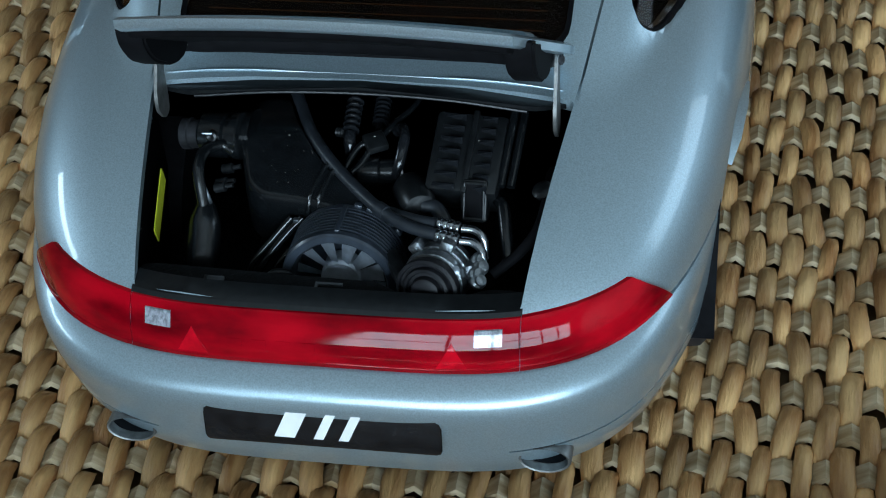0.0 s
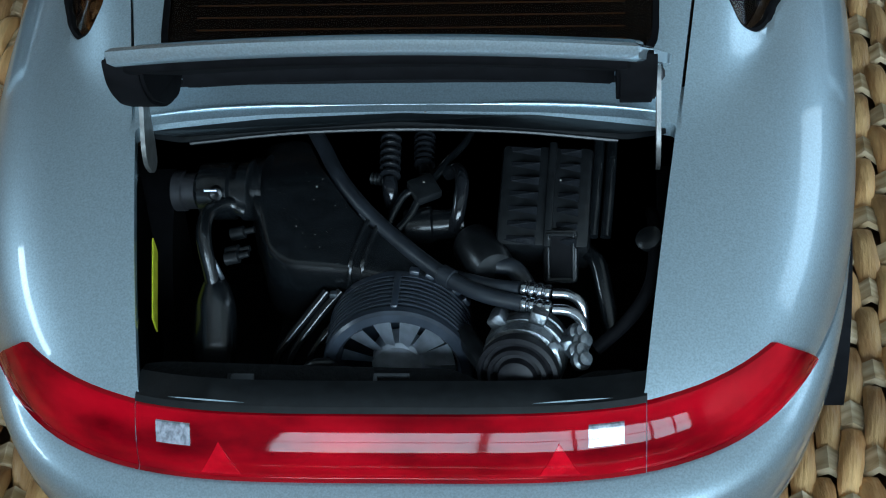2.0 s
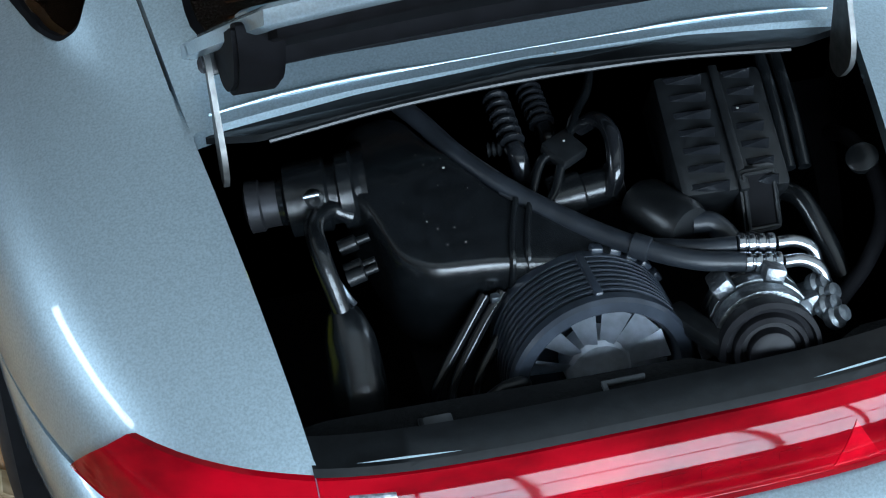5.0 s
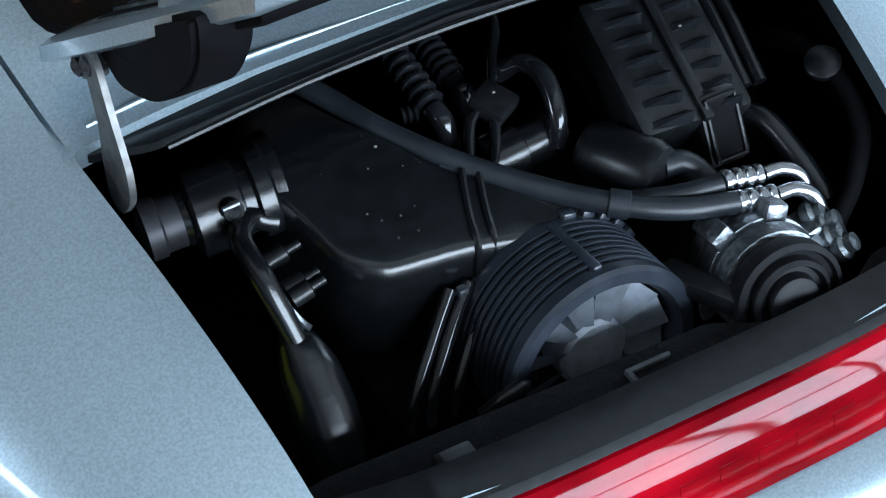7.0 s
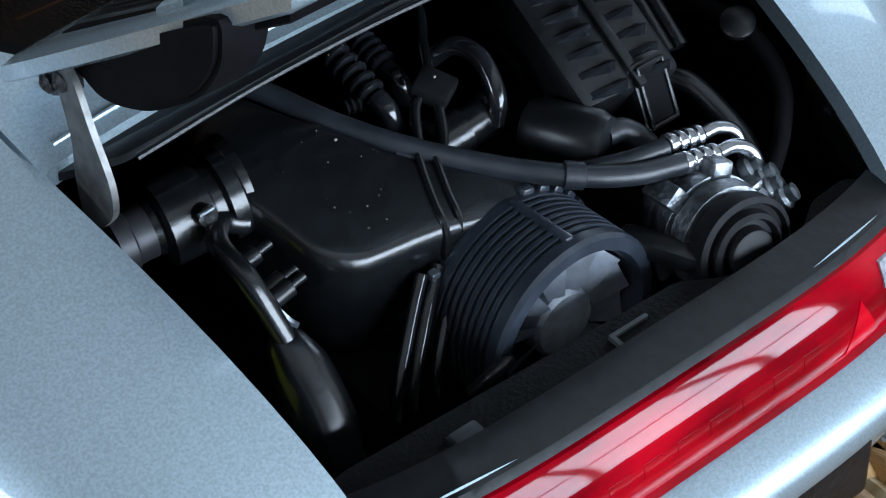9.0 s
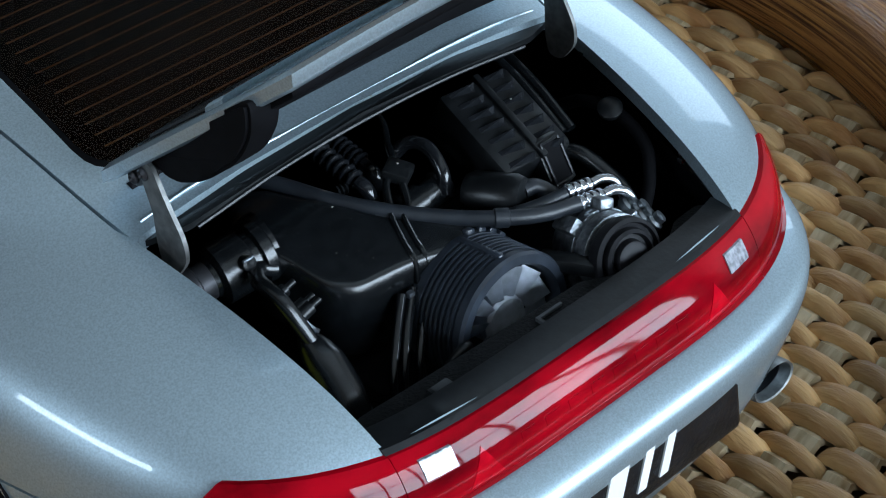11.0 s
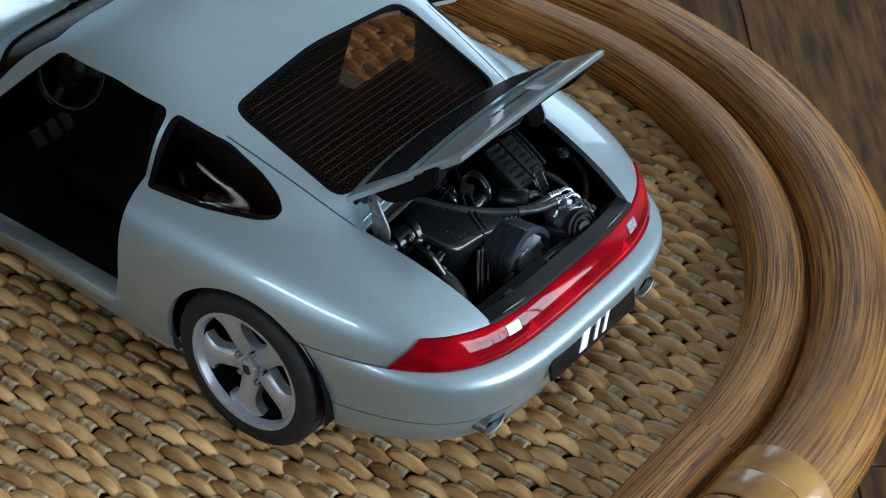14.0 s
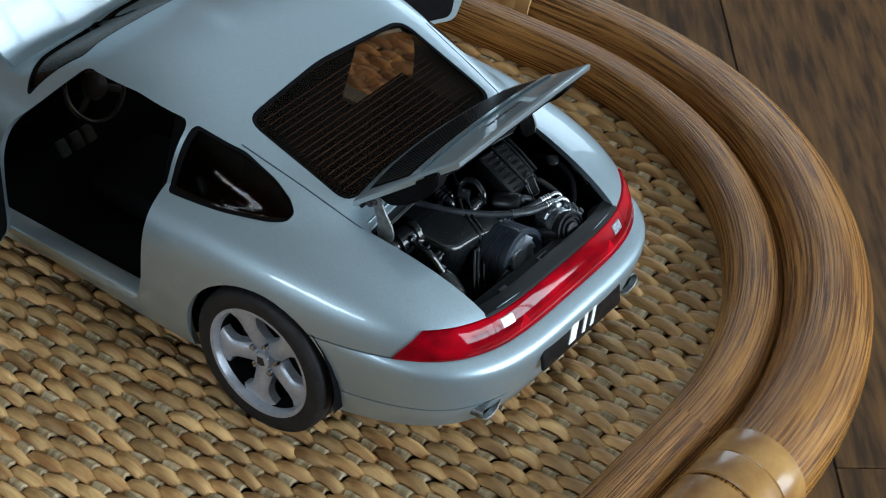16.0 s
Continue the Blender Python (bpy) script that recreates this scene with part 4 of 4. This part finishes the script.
# coil hoses
for x, y0, y1, z0, z1 in ((-0.033, -0.16, -0.255, 0.765, 0.742), (0.026, -0.13, -0.205, 0.745, 0.728)):
    a, b = Vector(E(x, y0, z0)), Vector(E(x + 0.003, y1, z1))
    length = (b - a).length
    prof = []
    for k in range(6):
        h = length * k / 6
        prof += [(0.013, h), (0.020, h + length / 24), (0.020, h + length / 12), (0.013, h + length / 8)]
    part("ribbed_hose", lathe(prof, 18, along(a, b)), BLACK_GLOSS, engine, "black ribbed hose")
    part("hose_end", tube([b, b + Vector((0.002, -0.02, -0.008)), b + Vector((0.006, -0.035, -0.04))], 0.015, 12, 5), BLACK_GLOSS, engine)
part("side_nipple", lathe([(0.008, 0), (0.012, 0.004), (0.008, 0.008), (0.012, 0.012), (0.008, 0.016), (0.012, 0.02), (0, 0.024)], 12, along(E(-0.045, -0.245, 0.735), E(-0.075, -0.235, 0.73))), BLACK, engine)
part("manifold_tube", lathe([(0.030, 0), (0.034, 0.004), (0.034, 0.05), (0.028, 0.054), (0.028, 0.09), (0.034, 0.094), (0.034, 0.11), (0.0, 0.11)], 24, along(E(0.0, -0.325, 0.69), E(0.12, -0.322, 0.70))), BLACK_SATIN, engine)
part("loop_pipe", tube([E(0.075, -0.235, 0.74), E(0.095, -0.255, 0.765), E(0.104, -0.295, 0.765), E(0.098, -0.335, 0.735), E(0.090, -0.345, 0.70)], 0.013, 14, 7), BLACK_GLOSS, engine)
part("side_pipe", tube([E(0.325, -0.40, 0.70), E(0.345, -0.435, 0.70), E(0.358, -0.49, 0.675), E(0.37, -0.54, 0.64)], 0.015, 12, 7), BLACK_SATIN, engine)
part("wall_hose", tube([E(0.440, -0.30, 0.70), E(0.442, -0.36, 0.735), E(0.443, -0.44, 0.740), E(0.432, -0.51, 0.715), E(0.395, -0.555, 0.68), E(0.34, -0.59, 0.645)], 0.012, 12, 8), SOFT_BLACK, engine)
part("washer_cap", lathe([(0.022, 0), (0.024, 0.012), (0.015, 0.018), (0, 0.018)], 20, along(E(0.435, -0.425, 0.745), E(0.42, -0.435, 0.785))), BLACK, engine)
part("engine_block", box_bm(0.58, 0.36, 0.12, Matrix.Translation((0.05, -0.36, 0.49)), 0.03), SOFT_BLACK, engine)

# ---- cabin ----
seat_group = []
for x in (-0.32, 0.32):
    seat = tagged(new("seat"), "black bucket seat")
    seat.parent = car
    part("cushion", box_bm(0.42, 0.44, 0.13, Matrix.Translation((x, 0.98, 0.42)), 0.05, 3), SOFT_BLACK, seat)
    part("backrest", box_bm(0.42, 0.12, 0.62, Matrix.Translation((x, 0.70, 0.70)) @ Matrix.Rotation(radians(14), 4, "X"), 0.05, 3), SOFT_BLACK, seat)
part("dashboard", box_bm(1.25, 0.22, 0.20, Matrix.Translation((0, 1.56, 0.72)), 0.05, 3), SOFT_BLACK, car, "dark dashboard")
wm = Matrix.Translation((-0.32, 1.33, 0.74)) @ Matrix.Rotation(radians(62), 4, "X")
steer = part("steering_wheel", tube([wm @ Vector((0.15 * math.cos(2 * math.pi * k / 36), 0.15 * math.sin(2 * math.pi * k / 36), 0)) for k in range(36)], 0.013, 10, closed=True), BLACK_SATIN, car, "dark three-spoke steering wheel")
part("wheel_pad", lathe([(0.05, -0.02), (0.06, 0.0), (0.055, 0.02), (0.0, 0.03)], 24, wm), BLACK, steer)
for k in range(3):
    part("wheel_spoke", box_bm(0.12, 0.03, 0.012, wm @ Matrix.Rotation(radians(90 + 120 * k), 4, "Z") @ Matrix.Translation((0.09, 0, 0)), 0.004), BLACK, steer)
for x in (-0.42, -0.34, -0.27):
    part("pedal", box_bm(0.05, 0.02, 0.075, Matrix.Translation((x, 1.44, 0.43)) @ Matrix.Rotation(radians(-35), 4, "X"), 0.006), PAD, car, "grey pedal")
part("rear_shelf", box_bm(1.1, 0.48, 0.03, Matrix.Translation((0, 0.17, 0.71)) @ Matrix.Rotation(radians(8), 4, "X")), CARPET, car, "brown carpeted parcel shelf")
part("mirror_stem", tube([(0.02, 1.12, 1.06), (0.02, 1.08, 1.03)], 0.008, 8, 3), BLACK, car)
# open doors, hung at their front edges
DOOR_ANGLE = {-1: 66, 1: 62}
for side in (-1, 1):
    door = tagged(new("door"), "silver door swung wide open")
    door.parent = car
    dm = Matrix.Translation((side * 0.85, 1.36, 0)) @ Matrix.Rotation(radians(side * DOOR_ANGLE[side]), 4, "Z")
    bm = prism(round_outline([(0.0, 0.31), (0.0, 0.80), (-1.0, 0.82), (-0.95, 0.45), (-0.90, 0.31)], 0.04), "x", -0.03, 0.03)
    bm.transform(dm)
    part("door_panel", bm, PAINT, door)
    bm = prism(round_outline([(-0.05, 0.34), (-0.05, 0.78), (-0.95, 0.80), (-0.87, 0.34)], 0.04), "x", -side * 0.032 - 0.012, -side * 0.032 + 0.012)
    bm.transform(dm)
    part("door_card", bm, SOFT_BLACK, door, "black door lining")
    bm = prism(round_outline([(-0.10, 0.82), (-0.48, 1.03), (-0.95, 1.04), (-1.0, 0.83)], 0.03), "x", -0.006, 0.006)
    bm.transform(dm)
    part("door_glass", bm, GLASS, door)
    rim = round_outline([(-0.06, 0.80), (-0.46, 1.05), (-0.98, 1.06), (-1.03, 0.82)], 0.03)
    part("door_frame", tube([dm @ Vector((0, p[0], p[1])) for p in rim], 0.012, 8, closed=True), BLACK, door)
    part("mirror", box_bm(0.06, 0.12, 0.09, dm @ Matrix.Translation((side * 0.09, -0.12, 0.86)), 0.025, 3), PAINT, door)
# raised front lid
front = tagged(new("front_lid"), "silver front lid standing open")
front.parent = car
bm = bmesh.new()
faces = []
for h in (0.015, -0.015):
    rows = []
    for j in range(15):
        v = j / 14
        half = lerp_table([(0, 0.56), (0.06, 0.595), (0.45, 0.60), (0.8, 0.55), (0.95, 0.49), (1, 0.44)], v)
        rows.append([bm.verts.new((half * q, -0.02 + 0.032 * (1 - q * q) * (1 - v) + 1.07 * v, 0.05 * (1 - q * q) + h)) for q in (-1 + i / 10 for i in range(21))])
    for a, b in zip(rows, rows[1:]):
        for i in range(20):
            bm.faces.new((a[i], a[i + 1], b[i + 1], b[i]))
    faces.append(rows[0] + [r[-1] for r in rows[1:]] + rows[-1][-2::-1] + [r[0] for r in rows[-2:0:-1]])
for k in range(len(faces[0])):
    n = (k + 1) % len(faces[0])
    bm.faces.new((faces[0][k], faces[0][n], faces[1][n], faces[1][k]))
bm.transform(Matrix.Translation((0, 1.53, 0.875)) @ Matrix.Rotation(radians(58), 4, "X"))
part("lid_skin", bm, PAINT, front)
part("front_trunk", box_bm(1.05, 1.1, 0.02, Matrix.Translation((0, 2.3, 0.50))), SOFT_BLACK, car)

# ---- tray ----
RIM_C = [(0.08, 0.57), (0.08, 3.6), (-1.5, 3.6), (-1.5, 0.57)]


def rim_path(r, z, n=40):
    pts = []
    for (cx, cy), a0 in zip(RIM_C, (-90, 0, 90, 180)):
        for k in range(n + 1):
            a = radians(a0 + 90 * k / n)
            pts.append((cx + r * math.cos(a), cy + r * math.sin(a), z))
    return pts


def dense(path, step=0.08):
    out = []
    for a, b in zip(path, path[1:] + path[:1]):
        a, b = Vector(a), Vector(b)
        n = max(1, int((b - a).length / step))
        out += [a + (b - a) * k / n for k in range(n)]
    return out


def cane_ring(name, r, z, rad, seg=32):
    """A bent cane with its grain laid along it, slightly uneven."""
    path = dense(rim_path(r, z))
    bm = bmesh.new()
    uv = bm.loops.layers.uv.new("grain")
    n = len(path)
    rings, run = [], [0.0]
    for k in range(n):
        run.append(run[-1] + (path[(k + 1) % n] - path[k]).length)
        d = (path[(k + 1) % n] - path[k - 1]).normalized()
        side = d.cross(Vector((0, 0, 1))).normalized()
        wob = 1 + 0.02 * noise.noise((run[k] * 0.7, r, 0))
        rings.append([bm.verts.new(path[k] + rad * wob * (math.cos(2 * math.pi * j / seg) * side + math.sin(2 * math.pi * j / seg) * Vector((0, 0, 1)))) for j in range(seg)])
    for k in range(n):
        a, b = rings[k], rings[(k + 1) % n]
        for j in range(seg):
            f = bm.faces.new((a[j], a[(j + 1) % seg], b[(j + 1) % seg], b[j]))
            for loop, (u, v) in zip(f.loops, ((run[k], j), (run[k], j + 1), (run[k + 1], j + 1), (run[k + 1], j))):
                loop[uv].uv = (u, v / seg)
    return part(name, bm, RATTAN, tray, "lacquered brown rattan cane")


tray = thing("rattan_tray_table", "woven reed tray table top edged with two lacquered rattan canes", "table")
bm = bmesh.new()
bm.faces.new([bm.verts.new((x, y, -0.05)) for x, y, z in rim_path(1.95, 0)])
part("tray_board", bm, UNDER, tray)
cane_ring("inner_cane", 1.925, 0.075, 0.125)
outer = cane_ring("outer_cane", 2.235, 0.045, 0.195)
# cane bindings round the outer cane
def binding(a0, turns, width, tilt):
    for k in range(turns):
        a = radians(a0) + k * width / 2.235
        c = Vector((RIM_C[0][0] + 2.235 * math.cos(a), RIM_C[0][1] + 2.235 * math.sin(a), 0.045))
        if a < radians(-90):
            c = Vector((RIM_C[0][0] + 2.235 * (a + math.pi / 2), RIM_C[0][1] - 2.235, 0.045))
        d = Vector((-math.sin(max(a, radians(-90))), math.cos(max(a, radians(-90))), tilt * ((k % 3) - 1))).normalized()
        h = width * 0.49
        m = Matrix.Translation(c) @ d.to_track_quat("Z", "Y").to_matrix().to_4x4()
        part("binding", lathe([(0.196, -h), (0.2035, -h * 0.93), (0.2055, -h * 0.5), (0.206, 0), (0.2055, h * 0.5), (0.2035, h * 0.93), (0.196, h)], 36, m, capped=False), BINDING, outer, "glossy tan cane binding")


binding(-107.0, 5, 0.155, 0.04)
binding(8.0, 4, 0.095, 0.10)

# ---- room ----
bm = bmesh.new()
bm.faces.new([bm.verts.new(p) for p in ((-36, -34, -8.03), (36, -34, -8.03), (36, 36, -8.03), (-36, 36, -8.03))])
floor = tagged(part("floor", bm, GROUT), "dark brown wood-look tiled floor", kind="structure")
tile = bpy.data.meshes.new("tile")
bm = box_bm(10.78, 3.58, 0.06, Matrix.Translation((0, 0, -0.03)), 0.01, 1)
bm.to_mesh(tile)
bm.free()
tile.transform(Matrix.Scale(S, 4))
tile.materials.append(FLOOR)
turn = Matrix.Rotation(radians(38), 4, "Z")
for i in range(-4, 5):
    for j in range(-12, 13):
        c = turn @ Vector((i * 10.8 + (5.4 if j % 2 else 0) + 2.0, j * 3.6 + 1.0, -8.0))
        if abs(c.x) < 32 and -30 < c.y < 32:
            ob = new("tile", tile)
            ob.matrix_world = Matrix.Translation(c * S) @ turn
            ob.parent = floor


def wall(name, centre, along_x, length, opening, mat=WALL):
    """A wall with one window opening (from, to, sill, head), in pieces round it."""
    a, b, lo, hi = opening
    w = tagged(new(name), "plain pale plastered wall" if mat is WALL else "plain brown wood wall", kind="structure")
    for u0, u1, z0, z1 in ((-length / 2, a, -8, 30), (b, length / 2, -8, 30), (a, b, -8, lo), (a, b, hi, 30)):
        size = (u1 - u0, 1.5, z1 - z0) if along_x else (1.5, u1 - u0, z1 - z0)
        at = Vector(centre) + (Vector(((u0 + u1) / 2, 0, 0)) if along_x else Vector((0, (u0 + u1) / 2, 0)))
        part("wall_piece", box_bm(*size, Matrix.Translation((at.x, at.y, (z0 + z1) / 2))), mat, w, smooth=False)


wall("wall_rear", (0, -33, 0), True, 70, (-7, 29, 0, 18))
wall("wall_left", (-34, 0, 0), False, 68, (-6, 12, 11, 15), WOOD_WALL)
# the right wall's opening is made up, only to hold the added fill
wall("wall_right", (34, 0, 0), False, 68, (2, 28, 7, 20))
window = tagged(new("window_1"), "wide window with dark glazing bars", kind="structure")
for x in (-7, -1, 5, 11, 17, 23, 29):
    part("glazing_bar", box_bm(0.4, 0.4, 18, Matrix.Translation((x, -31.6, 9))), DISC, window, smooth=False)
for z in (0.2, 9, 17.8):
    part("glazing_bar", box_bm(36, 0.4, 0.4, Matrix.Translation((11, -31.5, z))), DISC, window, smooth=False)
wall("wall_front", (0, 34, 0), True, 70, (-1, 1, 20, 22), WOOD_WALL)
tagged(part("ceiling", box_bm(72, 72, 1.0, Matrix.Translation((0, 0, 30.5))), CEILING, smooth=False), "plain pale ceiling", kind="structure")

# ---- weave ----
ROW, COL = 0.126, 0.0503


def inside(x, y, r=1.86):
    cx, cy = min(max(x, RIM_C[2][0]), RIM_C[0][0]), min(max(y, RIM_C[0][1]), RIM_C[1][1])
    return (x - cx) ** 2 + (y - cy) ** 2 < r * r


def bump_mesh(length, width, height):
    """One strand where it rides over a stake, its ends dipping under the next ones."""
    bm = bmesh.new()
    rows = []
    for k in range(13):
        t = -1 + 2 * k / 12
        lift = max(0.0, math.cos(t * math.pi / 2)) ** 0.55
        half = width / 2 * (0.74 + 0.26 * lift ** 0.6)
        rows.append([bm.verts.new((half * f, t * length / 2, height * (lift * g) - 0.030)) for f, g in ((-1, 0.45), (-0.85, 0.80), (-0.45, 0.97), (0, 1), (0.45, 0.97), (0.85, 0.80), (1, 0.45))])
    for a, b in zip(rows, rows[1:]):
        for j in range(6):
            bm.faces.new((a[j], a[j + 1], b[j + 1], b[j]))
    return bm


def column_x(i, y):
    return i * COL + 0.07 * y - 0.022


rng = random.Random(4)
# flat stakes across, rising between the strands that cover them
for j in range(-11, 46):
    y = j * ROW - 0.018
    xs = [x for x in np.arange(-3.6, 2.1, 0.02) if inside(x, y)]
    if not xs:
        continue
    bm = bmesh.new()
    rows = []
    for k in range(int(xs[0] / COL * 2) - 2, int(xs[-1] / COL * 2) + 3):
        x = column_x(k / 2, y)
        if not inside(x, y, 1.9):
            continue
        top = 0.008 if k % 2 else (-0.012 if (k // 2 + j) % 2 == 0 else 0.025)
        top += rng.uniform(-0.003, 0.003) - 0.010
        wide = 0.035 + rng.uniform(-0.004, 0.004)
        rows.append([bm.verts.new((x, y + f * wide, top - g)) for f, g in ((-1, 0.016), (-0.85, 0.002), (0, 0.0), (0.85, 0.002), (1, 0.016))])
    for a, b in zip(rows, rows[1:]):
        for q in range(4):
            bm.faces.new((a[q], a[q + 1], b[q + 1], b[q]))
    part("stake", bm, STAKE, tray)
kinds = []
for n in range(3):
    me = bpy.data.meshes.new("strand")
    b0 = bump_mesh(0.208, 0.053 + 0.004 * n, 0.056)
    for v in b0.verts:
        v.co.x += 0.004 * math.sin(v.co.y * 22 + n * 2) + rng.uniform(-0.0012, 0.0012)
        v.co.z += rng.uniform(-0.0012, 0.0012)
    b0.to_mesh(me)
    b0.free()
    me.transform(Matrix.Scale(S, 4))
    me.materials.append(REED)
    me.shade_smooth()
    kinds.append(me)
base_f = [tuple(p.vertices) for p in kinds[0].polygons]
base_v = [np.array([v.co for v in me.vertices]) for me in kinds]
rest_v, rest_f, near = [], [], 0
for i in range(-68, 48):
    for j in range(-11, 46):
        y = j * ROW - 0.018
        x = column_x(i, y)
        if (i + j) % 2 or not inside(x, y):
            continue
        x += rng.uniform(-0.004, 0.004) + 0.012 * noise.noise((x * 1.3, y * 1.3, 0))
        y += rng.uniform(-0.008, 0.008)
        m = Matrix.Translation((x * S, y * S, rng.uniform(-0.003, 0.005) * S)) @ Matrix.Rotation(rng.uniform(-0.10, 0.10), 4, "Z") @ Matrix.Diagonal((rng.uniform(0.82, 1.10), rng.uniform(0.90, 1.08), rng.uniform(0.88, 1.12), 1))
        kind = rng.randrange(3)
        if near < 300 and -1.3 < y < 0.1 and (0.62 < x < 1.4 or x < -0.85 or y < -0.9):
            ob = new("strand", kinds[kind])
            ob.matrix_world = m
            ob.parent = tray
            near += 1
        else:
            k = len(rest_v) * len(base_v[0])
            rest_v.append(base_v[kind] @ np.array(m.to_3x3()).T + np.array(m.translation))
            rest_f += [tuple(a + k for a in f) for f in base_f]
rest = bpy.data.meshes.new("woven_reed")
rest.from_pydata(np.concatenate(rest_v).tolist(), [], rest_f)
rest.materials.append(REED)
rest.shade_smooth()
ob = new("woven_reed", rest)
ob.parent = tray
tagged(ob, "tan and brown woven dried reed", kind="stuff")
